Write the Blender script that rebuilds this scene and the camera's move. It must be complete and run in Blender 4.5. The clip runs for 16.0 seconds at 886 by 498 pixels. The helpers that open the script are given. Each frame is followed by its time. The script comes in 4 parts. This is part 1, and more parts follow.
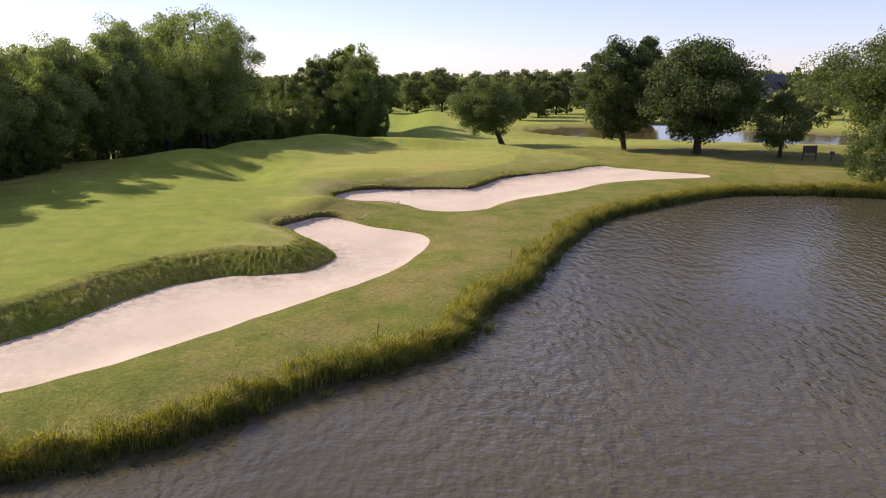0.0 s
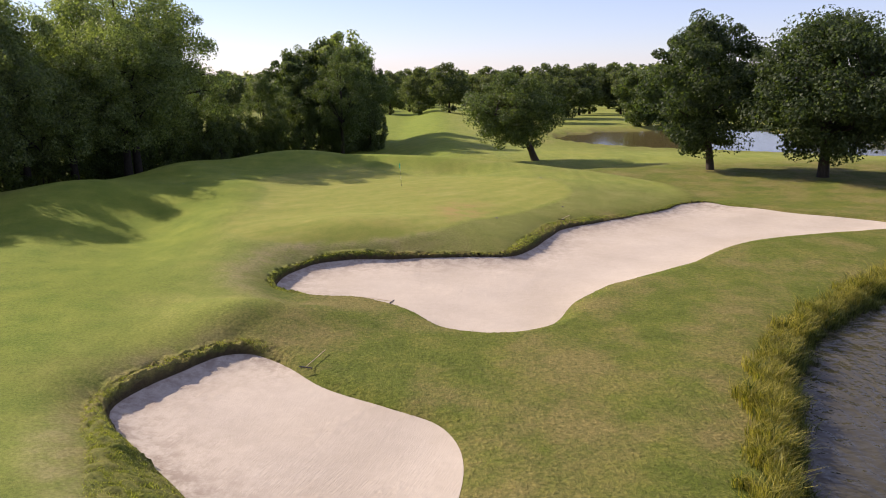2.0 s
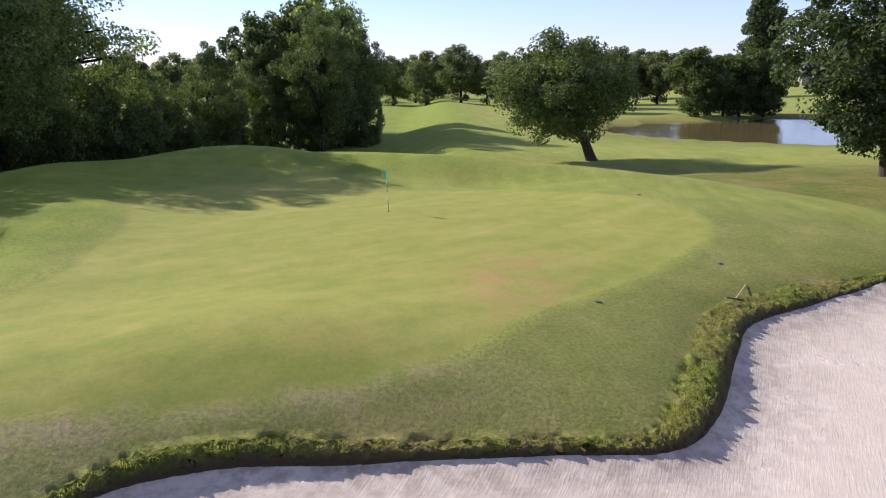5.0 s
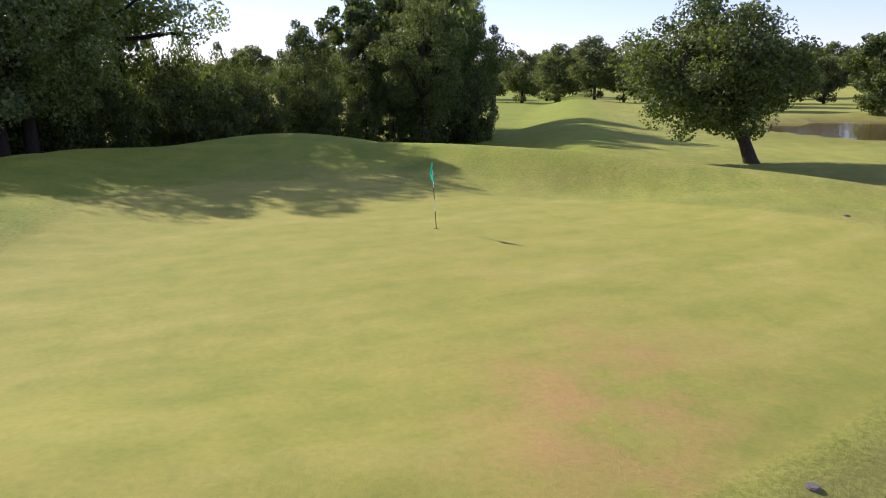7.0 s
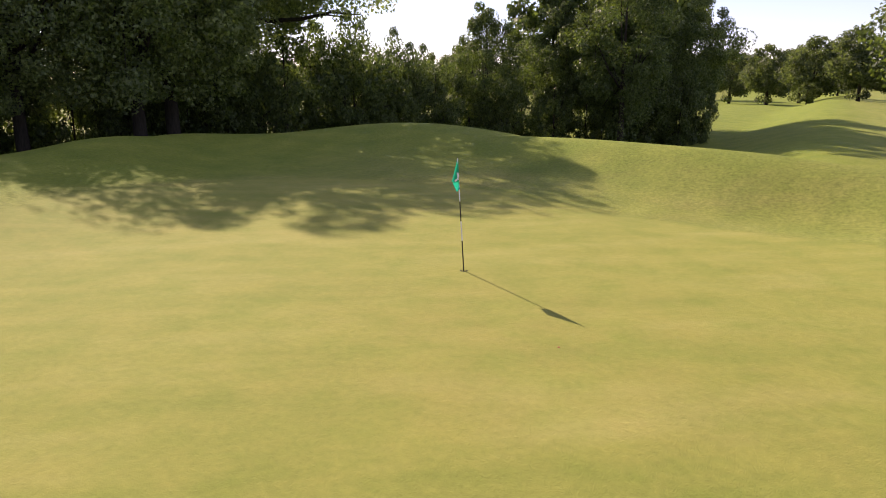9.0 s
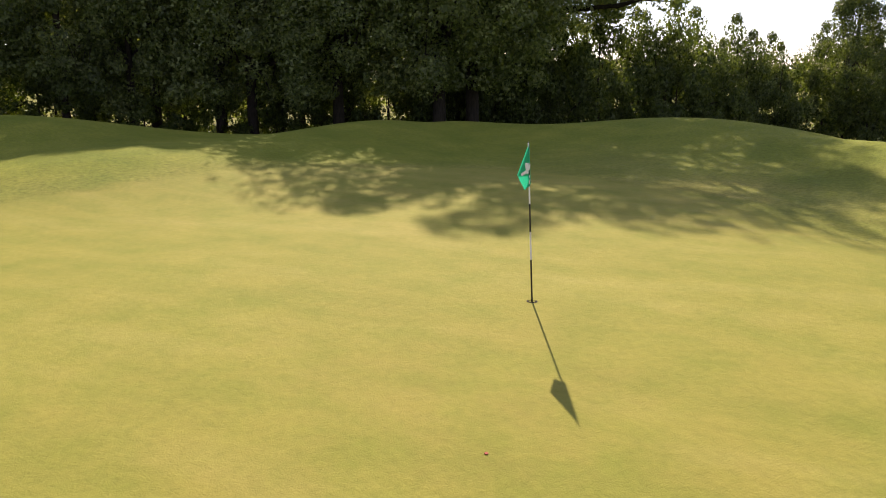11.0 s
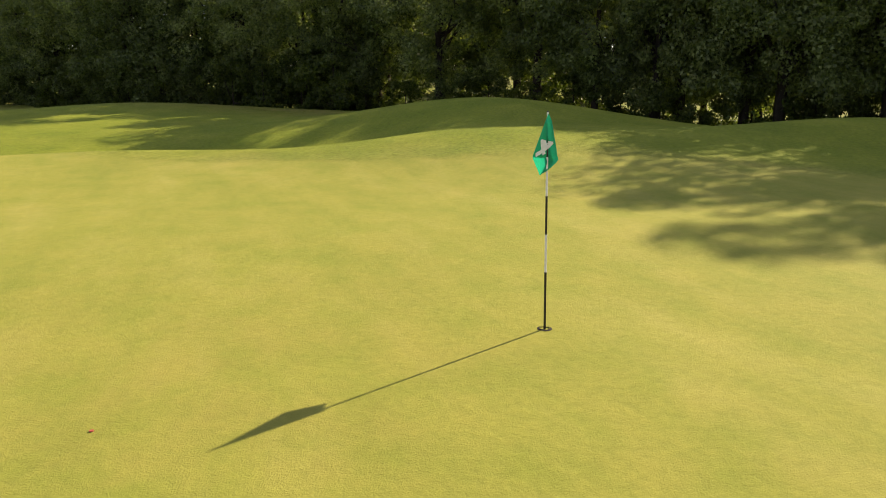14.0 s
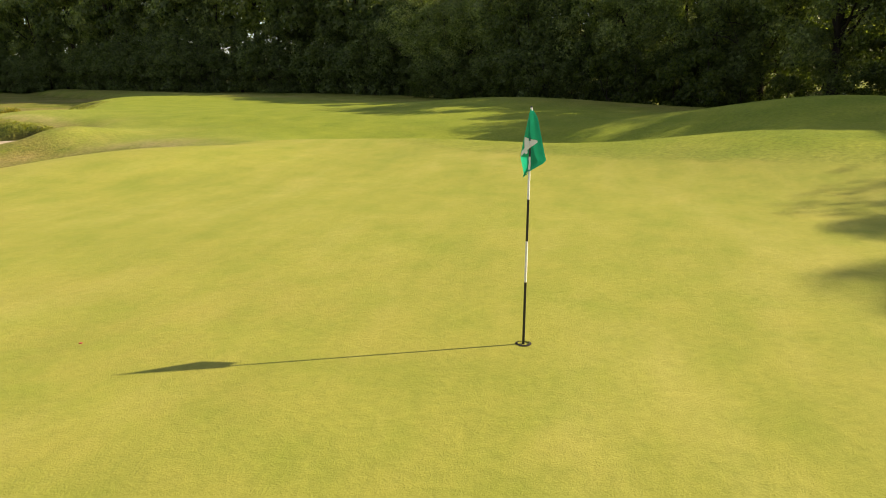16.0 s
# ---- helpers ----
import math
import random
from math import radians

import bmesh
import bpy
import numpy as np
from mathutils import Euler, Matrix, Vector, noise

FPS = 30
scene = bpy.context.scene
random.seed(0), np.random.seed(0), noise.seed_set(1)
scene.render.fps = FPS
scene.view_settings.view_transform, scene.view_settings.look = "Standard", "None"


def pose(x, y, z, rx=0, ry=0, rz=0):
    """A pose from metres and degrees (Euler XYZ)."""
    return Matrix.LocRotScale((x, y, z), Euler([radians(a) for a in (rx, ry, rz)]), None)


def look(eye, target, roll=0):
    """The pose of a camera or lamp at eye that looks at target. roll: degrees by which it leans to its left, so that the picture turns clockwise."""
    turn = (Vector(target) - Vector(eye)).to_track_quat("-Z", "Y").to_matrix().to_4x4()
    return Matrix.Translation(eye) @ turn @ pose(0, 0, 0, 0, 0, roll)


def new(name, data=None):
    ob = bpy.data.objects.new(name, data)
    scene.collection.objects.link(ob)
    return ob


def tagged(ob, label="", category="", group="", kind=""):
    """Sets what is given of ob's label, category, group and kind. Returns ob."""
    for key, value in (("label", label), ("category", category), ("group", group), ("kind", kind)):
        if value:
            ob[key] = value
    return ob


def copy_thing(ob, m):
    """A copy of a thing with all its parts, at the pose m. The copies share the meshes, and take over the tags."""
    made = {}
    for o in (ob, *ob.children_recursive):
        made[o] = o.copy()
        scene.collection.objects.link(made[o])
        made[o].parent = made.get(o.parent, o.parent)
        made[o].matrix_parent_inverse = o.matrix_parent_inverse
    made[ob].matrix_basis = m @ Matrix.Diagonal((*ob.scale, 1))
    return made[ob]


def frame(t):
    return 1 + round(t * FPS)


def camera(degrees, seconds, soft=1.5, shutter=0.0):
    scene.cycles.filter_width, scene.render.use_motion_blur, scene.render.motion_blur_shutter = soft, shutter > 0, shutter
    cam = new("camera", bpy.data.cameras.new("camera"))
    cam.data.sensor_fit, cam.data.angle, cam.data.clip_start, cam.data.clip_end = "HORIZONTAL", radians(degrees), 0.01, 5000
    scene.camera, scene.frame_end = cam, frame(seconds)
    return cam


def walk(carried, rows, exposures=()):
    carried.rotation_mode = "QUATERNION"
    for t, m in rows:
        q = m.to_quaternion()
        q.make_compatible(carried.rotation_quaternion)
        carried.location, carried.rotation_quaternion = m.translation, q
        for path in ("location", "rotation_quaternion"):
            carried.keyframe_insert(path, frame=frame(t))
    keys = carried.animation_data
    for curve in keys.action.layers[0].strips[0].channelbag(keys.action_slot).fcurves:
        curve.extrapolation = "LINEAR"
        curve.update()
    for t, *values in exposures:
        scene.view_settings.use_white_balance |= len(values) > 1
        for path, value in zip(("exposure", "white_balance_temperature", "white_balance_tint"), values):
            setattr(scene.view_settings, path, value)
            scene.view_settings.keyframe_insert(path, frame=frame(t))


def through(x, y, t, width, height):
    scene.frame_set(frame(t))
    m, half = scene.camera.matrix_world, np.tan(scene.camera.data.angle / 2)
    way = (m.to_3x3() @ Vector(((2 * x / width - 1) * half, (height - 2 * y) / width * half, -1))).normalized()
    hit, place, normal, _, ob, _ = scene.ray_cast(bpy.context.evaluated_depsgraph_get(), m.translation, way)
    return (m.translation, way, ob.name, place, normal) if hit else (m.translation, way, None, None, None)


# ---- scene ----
from mathutils import geometry

# camera: seconds, x, y, z, yaw, pitch, roll
cam = camera(63.0, 16.0, soft=1.0)
ROWS = [
    (0.0, 0.22, -9.04, 10.59, -1.36, -13.63, -0.28),
    (0.5, 0.21, -0.93, 10.55, -1.30, -13.71, -0.19),
    (1.0, 0.04, 7.11, 10.45, -1.25, -13.76, -0.11),
    (1.5, -0.22, 15.29, 10.28, -1.21, -13.80, -0.05),
    (2.0, -0.46, 23.33, 10.00, -1.16, -13.81, 0.07),
    (2.5, -0.63, 30.55, 9.57, -1.06, -13.86, 0.05),
    (3.0, -0.79, 36.88, 8.93, -1.00, -13.92, 0.12),
    (5.5, -0.38, 56.65, 6.31, -0.13, -14.15, 0.14),
    (6.0, 0.25, 60.05, 5.80, 2.58, -14.11, 0.15),
    (6.5, 0.77, 63.07, 5.33, 6.30, -14.05, 0.11),
    (7.0, 1.23, 65.91, 4.90, 10.07, -13.99, 0.13),
    (7.5, 1.67, 68.79, 4.53, 13.94, -13.94, 0.13),
    (8.0, 2.13, 71.68, 4.16, 17.87, -13.89, 0.08),
    (10.5, 3.98, 80.58, 3.16, 49.25, -13.79, -0.07),
    (11.0, 4.21, 81.83, 2.99, 56.92, -13.81, -0.18),
    (11.5, 4.37, 82.97, 2.86, 64.40, -13.85, -0.13),
    (12.0, 4.51, 84.07, 2.75, 72.44, -13.85, -0.11),
    (12.5, 4.46, 85.17, 2.64, 79.99, -13.86, -0.15),
    (13.0, 4.40, 86.32, 2.56, 87.72, -13.89, -0.12),
    (13.5, 4.22, 87.48, 2.52, 95.71, -13.90, -0.02),
    (14.0, 3.94, 88.56, 2.49, 103.94, -13.89, 0.11),
    (14.5, 3.58, 89.52, 2.45, 112.21, -13.88, 0.23),
    (15.0, 3.11, 90.42, 2.46, 120.70, -13.91, 0.35),
    (15.5, 2.54, 91.21, 2.45, 128.91, -13.89, 0.39),
    (16.0, 1.89, 91.91, 2.43, 136.41, -13.94, 0.70),
]
walk(cam, [(t, pose(x, y, z, 90 + pitch, roll, yaw)) for t, x, y, z, yaw, pitch, roll in ROWS],
     [(0.0, 0.68, 6150, 27), (1.0, 0.56, 6100, 26), (3.0, 0.55, 5900, 24), (5.5, 0.72, 5400, 25), (8.0, 0.77, 6000, 33), (11.0, 0.85, 6900, 26), (13.0, 0.90, 7200, 18), (16.0, 0.94, 7750, 7)])

# ---- light: a low morning sun behind the wood, clear sky ----
SUN_EL, SUN_DIR = 30.4, (-0.851, 0.525)
world = bpy.data.worlds.new("sky")
scene.world = world
world.use_nodes = True
wn = world.node_tree.nodes
sky = wn.new("ShaderNodeTexSky")
sky.sky_type = 'NISHITA'
sky.sun_disc = False
sky.sun_elevation = radians(SUN_EL)
sky.sun_rotation = math.atan2(SUN_DIR[0], SUN_DIR[1])
sky.air_density, sky.dust_density, sky.ozone_density = 0.9, 0.15, 3.0
wn["Background"].inputs[1].default_value = 0.10
# a thin pale haze over the whole sky
haze = wn.new("ShaderNodeMix")
haze.data_type = 'RGBA'
haze.inputs[0].default_value = 0.30
haze.inputs[7].default_value = (5.2, 4.6, 5.7, 1)
world.node_tree.links.new(sky.outputs[0], haze.inputs[6])
world.node_tree.links.new(haze.outputs[2], wn["Background"].inputs[0])
sun = new("sun", bpy.data.lights.new("sun", "SUN"))
sun.data.energy, sun.data.angle, sun.data.color = 5.0, radians(0.55), (1.0, 0.86, 0.65)
sc = math.cos(radians(SUN_EL))
sun.matrix_world = look((SUN_DIR[0] * sc * 100, SUN_DIR[1] * sc * 100, math.sin(radians(SUN_EL)) * 100), (0, 0, 0))


# ---- materials ----
class Mat:
    """A node material with short calls for its nodes."""

    def __init__(self, name):
        self.m = bpy.data.materials.new(name)
        self.m.use_nodes = True
        self.t = self.m.node_tree
        self.b = self.t.nodes["Principled BSDF"]
        self.out = self.t.nodes["Material Output"]

    def node(self, kind, **sets):
        n = self.t.nodes.new(kind)
        for k, v in sets.items():
            n.inputs[k.replace("_", " ")].default_value = v
        return n

    def link(self, a, b):
        self.t.links.new(a, b)

    def noise(self, scale, detail=3.0, rough=0.55, stretch=(1, 1, 1), turn=0.0):
        g = self.node("ShaderNodeNewGeometry")
        mp = self.node("ShaderNodeMapping")
        mp.vector_type = "TEXTURE"
        mp.inputs["Scale"].default_value = tuple(1 / v for v in stretch)
        mp.inputs["Rotation"].default_value = (0, 0, radians(turn))
        n = self.node("ShaderNodeTexNoise", Scale=scale, Detail=detail, Roughness=rough)
        self.link(g.outputs["Position"], mp.inputs["Vector"])
        self.link(mp.outputs[0], n.inputs["Vector"])
        return n.outputs["Fac"]

    def ramp(self, fac, stops):
        r = self.node("ShaderNodeValToRGB")
        while len(r.color_ramp.elements) < len(stops):
            r.color_ramp.elements.new(0.5)
        for e, (p, c) in zip(r.color_ramp.elements, stops):
            e.position, e.color = p, (*c, 1) if len(c) == 3 else c
        self.link(fac, r.inputs[0])
        return r.outputs["Color"]

    def mix(self, fac, a, b, how="MIX"):
        m = self.node("ShaderNodeMix")
        m.data_type, m.blend_type = 'RGBA', how
        for slot, v in ((m.inputs[0], fac), (m.inputs[6], a), (m.inputs[7], b)):
            if isinstance(v, bpy.types.NodeSocket):
                self.link(v, slot)
            else:
                slot.default_value = v if isinstance(v, (int, float)) else (*v, 1)
        return m.outputs[2]

    def maths(self, op, a, b=0.0):
        m = self.node("ShaderNodeMath")
        m.operation = op
        for slot, v in ((m.inputs[0], a), (m.inputs[1], b)):
            if isinstance(v, bpy.types.NodeSocket):
                self.link(v, slot)
            else:
                slot.default_value = v
        return m.outputs[0]

    def attr(self, name):
        a = self.node("ShaderNodeAttribute")
        a.attribute_name = name
        return a.outputs["Fac"]

    def island(self):
        return self.node("ShaderNodeNewGeometry").outputs["Random Per Island"]

    def bump(self, height, strength=0.4, distance=0.05):
        b = self.node("ShaderNodeBump", Strength=strength, Distance=distance)
        self.link(height, b.inputs["Height"])
        self.link(b.outputs[0], self.b.inputs["Normal"])
        return b

    def set(self, color=None, rough=None, metal=None, spec=None):
        for key, v in (("Base Color", color), ("Roughness", rough), ("Metallic", metal), ("Specular IOR Level", spec)):
            if v is None:
                continue
            if isinstance(v, bpy.types.NodeSocket):
                self.link(v, self.b.inputs[key])
            else:
                self.b.inputs[key].default_value = (*v, 1) if isinstance(v, tuple) else v
        return self.m


def plain(name, color, rough=0.6, metal=0.0, vary=0.15, scale=30.0):
    m = Mat(name)
    n = m.noise(scale)
    dark = tuple(c * (1 - vary) for c in color)
    lite = tuple(min(1, c * (1 + vary)) for c in color)
    return m.set(m.ramp(n, [(0.3, dark), (0.7, lite)]), rough, metal)


def turf_material():
    m = Mat("turf")
    big, mid, fine = m.noise(0.11, 3), m.noise(0.55, 4, 0.6), m.noise(9.0, 4, 0.7)
    streak = m.noise(0.50, 6, 0.62, (0.42, 1.6, 1), 36)
    blade, clump = m.noise(55.0, 2, 0.7), m.noise(5.5, 4, 0.7)
    # putting surface
    green = m.ramp(streak, [(0.28, (0.190, 0.224, 0.039)), (0.50, (0.234, 0.252, 0.048)), (0.72, (0.277, 0.280, 0.068))])
    blot = m.ramp(m.noise(1.1, 4, 0.6), [(0.3, (0.80, 0.90, 0.75)), (0.5, (1, 1, 1)), (0.7, (1.16, 1.08, 1.15))])
    green = m.mix(0.75, green, blot, "MULTIPLY")
    scar = m.maths("MULTIPLY", m.ramp(m.noise(0.6, 5, 0.7), [(0.36, (0, 0, 0)), (0.62, (1, 1, 1))]), m.attr("worn"))
    green = m.mix(m.maths("MULTIPLY", scar, 0.85), green, (0.330, 0.222, 0.080))
    # collar and fairway
    fair = m.ramp(mid, [(0.28, (0.160, 0.214, 0.038)), (0.52, (0.212, 0.250, 0.050)), (0.75, (0.265, 0.286, 0.072))])
    fair = m.mix(m.ramp(big, [(0.42, (0, 0, 0)), (0.62, (0.6, 0.6, 0.6))]), fair, (0.250, 0.275, 0.052))
    parched = m.ramp(m.noise(0.17, 6, 0.7, (1, 1.6, 1), 12), [(0.50, (0, 0, 0)), (0.70, (1, 1, 1))])
    fair = m.mix(m.maths("MULTIPLY", parched, 0.3), fair, (0.330, 0.250, 0.100))
    lines = m.ramp(m.noise(0.42, 5, 0.65, (1.7, 0.3, 1)), [(0.3, (0.80, 0.84, 0.80)), (0.5, (1, 1, 1)), (0.7, (1.2, 1.16, 1.2))])
    fair = m.mix(0.8, fair, lines, "MULTIPLY")
    bare = m.maths("MULTIPLY", m.ramp(m.noise(1.1, 5, 0.7), [(0.35, (0.2, 0.2, 0.2)), (0.62, (1, 1, 1))]), m.attr("tan"))
    fair = m.mix(m.maths("MULTIPLY", bare, 0.75), fair, (0.340, 0.285, 0.155))
    fair = m.mix(m.maths("MULTIPLY", m.attr("lush"), 0.8), fair, m.ramp(mid, [(0.3, (0.125, 0.190, 0.018)), (0.7, (0.215, 0.265, 0.032))]))
    olive = m.ramp(mid, [(0.28, (0.118, 0.134, 0.036)), (0.52, (0.160, 0.166, 0.052)), (0.75, (0.215, 0.205, 0.078))])
    fair = m.mix(m.maths("MULTIPLY", m.attr("collar"), 0.6), fair, olive)
    # longer grass, dry in places
    rough = m.ramp(mid, [(0.25, (0.070, 0.102, 0.013)), (0.5, (0.115, 0.143, 0.021)), (0.75, (0.180, 0.176, 0.038))])
    dry = m.ramp(m.noise(0.23, 5, 0.65), [(0.44, (0, 0, 0)), (0.62, (1, 1, 1))])
    rough = m.mix(m.maths("MULTIPLY", dry, 0.75), rough, (0.255, 0.192, 0.085))
    rough = m.mix(0.8, rough, m.ramp(clump, [(0.3, (0.36, 0.42, 0.32)), (0.52, (0.95, 0.95, 0.95)), (0.72, (1.55, 1.42, 1.3))]), "MULTIPLY")
    col = m.mix(m.attr("rough"), fair, rough)
    col = m.mix(m.attr("green"), col, green)
    grain = m.ramp(fine, [(0.3, (0.54, 0.58, 0.52)), (0.68, (1.34, 1.30, 1.24))])
    mown = m.maths("SUBTRACT", 1.0, m.maths("MULTIPLY", m.attr("green"), 0.7))
    col = m.mix(m.maths("MULTIPLY", mown, 0.75), col, grain, "MULTIPLY")
    col = m.mix(m.maths("MULTIPLY", mown, 0.6), col, m.ramp(blade, [(0.3, (0.7, 0.72, 0.66)), (0.7, (1.2, 1.18, 1.1))]), "MULTIPLY")
    col = m.mix(m.attr("bed"), col, (0.060, 0.046, 0.026))
    shag = m.maths("MULTIPLY", clump, m.maths("MULTIPLY", m.attr("rough"), 3.2))
    felt = m.noise(140.0, 2, 0.6)
    m.bump(m.maths("ADD", m.maths("ADD", m.maths("MULTIPLY", m.maths("ADD", m.maths("MULTIPLY", fine, 0.7), m.maths("MULTIPLY", blade, 0.4)), mown), m.maths("MULTIPLY", felt, 0.05)), shag), 0.7, 0.07)
    m.b.inputs["Sheen Weight"].default_value = 0.08
    m.b.inputs["Sheen Roughness"].default_value = 0.5
    m.b.inputs["Sheen Tint"].default_value = (0.9, 0.9, 0.3, 1)
    return m.set(col, 0.9, 0, 0.08)


def sand_material():
    m = Mat("bunker_sand")
    n1, n2, n3 = m.noise(0.25, 4), m.noise(3.0, 5, 0.7), m.noise(60.0, 3)
    c = m.ramp(n1, [(0.3, (0.470, 0.412, 0.312)), (0.7, (0.558, 0.497, 0.384))])
    c = m.mix(0.5, c, m.ramp(n2, [(0.3, (0.88, 0.87, 0.86)), (0.7, (1.06, 1.06, 1.06))]), "MULTIPLY")
    c = m.mix(0.35, c, m.ramp(n3, [(0.3, (0.8, 0.8, 0.8)), (0.7, (1.15, 1.15, 1.15))]), "MULTIPLY")
    dirt = m.maths("MULTIPLY", m.ramp(m.noise(1.6, 6, 0.75), [(0.42, (0, 0, 0)), (0.6, (1, 1, 1))]), m.attr("rim"))
    c = m.mix(m.maths("MULTIPLY", dirt, 0.8), c, (0.260, 0.205, 0.150))
    rake = m.noise(2.2, 3, 0.6, (1, 9, 1), 65)
    vor = m.node("ShaderNodeTexVoronoi", Scale=2.6)
    m.link(m.node("ShaderNodeNewGeometry").outputs["Position"], vor.inputs["Vector"])
    trod = m.ramp(m.noise(0.33, 3, 0.6), [(0.58, (0, 0, 0)), (0.68, (1, 1, 1))])
    dents = m.maths("MULTIPLY", m.ramp(vor.outputs["Distance"], [(0.1, (0, 0, 0)), (0.32, (1, 1, 1))]), m.maths("MULTIPLY", trod, 1.3))
    m.bump(m.maths("ADD", m.maths("ADD", rake, m.maths("MULTIPLY", n2, 0.8)), dents), 0.3, 0.05)
    return m.set(c, 0.95, 0, 0.1)


def water_material(name, color, waves, strength, rough=0.05):
    m = Mat(name)
    a = m.noise(waves, 2, 0.45, (1.9, 1.0, 1))
    b = m.noise(waves * 2.3, 2, 0.5, (1.0, 1.8, 1))
    gust = m.ramp(m.noise(0.045, 3, 0.5), [(0.35, (0.25, 0.25, 0.25)), (0.65, (1, 1, 1))])
    h = m.maths("MULTIPLY", m.maths("ADD", a, m.maths("MULTIPLY", b, 0.25)), gust)
    m.bump(h, strength, 0.30 / waves)
    c = m.ramp(m.noise(0.06, 4), [(0.3, tuple(0.85 * v for v in color)), (0.7, tuple(1.15 * v for v in color))])
    m.b.inputs["IOR"].default_value = 1.33
    return m.set(c, rough, 0, 0.5)


def leaf_material(name, low, high, through=0.45, glow=1.0):
    m = Mat(name)
    c = m.ramp(m.island(), [(0.0, low), (0.6, high), (1.0, tuple(min(1, v * 1.5) for v in high))])
    c = m.mix(0.6, c, m.ramp(m.noise(0.35, 3), [(0.3, (0.7, 0.75, 0.7)), (0.7, (1.25, 1.2, 1.1))]), "MULTIPLY")
    m.set(c, 0.55, 0, 0.25)
    tr = m.node("ShaderNodeBsdfTranslucent")
    m.link(m.mix(1.0, c, (1.5 * glow, 1.65 * glow, 0.5 * glow), "MULTIPLY"), tr.inputs["Color"])
    mx = m.node("ShaderNodeMixShader")
    mx.inputs[0].default_value = through
    m.link(m.b.outputs[0], mx.inputs[1])
    m.link(tr.outputs[0], mx.inputs[2])
    m.link(mx.outputs[0], m.out.inputs["Surface"])
    return m.m


def bark_material(name, dark, lite):
    m = Mat(name)
    n = m.noise(3.5, 5, 0.7, (3, 3, 0.6))
    m.bump(n, 0.8, 0.06)
    return m.set(m.ramp(n, [(0.3, dark), (0.7, lite)]), 0.9, 0, 0.2)


def cloth_material(name, color, light):
    m = Mat(name)
    m.set(m.ramp(m.noise(300.0, 2), [(0.3, tuple(0.92 * v for v in color)), (0.7, color)]), 0.6, 0, 0.3)
    tr = m.node("ShaderNodeBsdfTranslucent", Color=(*light, 1))
    mx = m.node("ShaderNodeMixShader", Fac=0.4)
    m.link(m.b.outputs[0], mx.inputs[1])
    m.link(tr.outputs[0], mx.inputs[2])
    m.link(mx.outputs[0], m.out.inputs["Surface"])
    return m.m


TURF, SAND = turf_material(), sand_material()
WATER = water_material("pond_water", (0.066, 0.061, 0.035), 1.05, 1.0, 0.07)
WATER_FAR = water_material("far_pond_water", (0.12, 0.098, 0.038), 0.9, 0.07, 0.08)
LEAF = leaf_material("oak_leaves", (0.046, 0.068, 0.024), (0.104, 0.134, 0.046), 0.36)
LEAF_DARK = leaf_material("wood_leaves", (0.084, 0.110, 0.050), (0.172, 0.204, 0.086), 0.42, 1.25)
LEAF_PALE = leaf_material("willow_leaves", (0.045, 0.070, 0.022), (0.090, 0.115, 0.040))
LEAF_GREY = leaf_material("alder_leaves", (0.034, 0.052, 0.024), (0.072, 0.096, 0.044))
LEAF_SHRUB = leaf_material("shrub_leaves", (0.028, 0.048, 0.012), (0.075, 0.098, 0.024), 0.5)
# paler and greyer than the near leaves: the haze of distance is in the colour
LEAF_HAZED = leaf_material("hazed_far_leaves", (0.050, 0.066, 0.036), (0.105, 0.125, 0.064), 0.55)
# greener reeds at the water; the shade on that side is coloured in too
REED_DARK = leaf_material("shaded_reed_blades", (0.014, 0.030, 0.006), (0.110, 0.128, 0.030), 0.25)
REED = leaf_material("reed_blades", (0.030, 0.060, 0.010), (0.290, 0.255, 0.050), 0.35)
TUFT = leaf_material("bank_turf", (0.125, 0.155, 0.036), (0.255, 0.258, 0.072), 0.5)
BARK = bark_material("oak_bark", (0.035, 0.027, 0.020), (0.095, 0.075, 0.055))
BARK_DARK = bark_material("wood_bark", (0.020, 0.016, 0.011), (0.055, 0.044, 0.031))


# ---- plan: outlines in metres, cup near (-2.9, 87.9, 0) ----
def smooth_loop(points, n=8, closed=True):
    """Points of a Catmull-Rom line through the corners given."""
    p = np.array(points, float)
    k = len(p)
    out = []
    for i in range(k if closed else k - 1):
        if closed:
            a, b, c, d = p[i - 1], p[i], p[(i + 1) % k], p[(i + 2) % k]
        else:
            a, b, c, d = p[max(i - 1, 0)], p[i], p[i + 1], p[min(i + 2, k - 1)]
        for t in np.arange(n) / n:
            out.append(0.5 * (2 * b + (c - a) * t + (2 * a - 5 * b + 4 * c - d) * t * t + (3 * b - a - 3 * c + d) * t ** 3))
    return np.array(out)


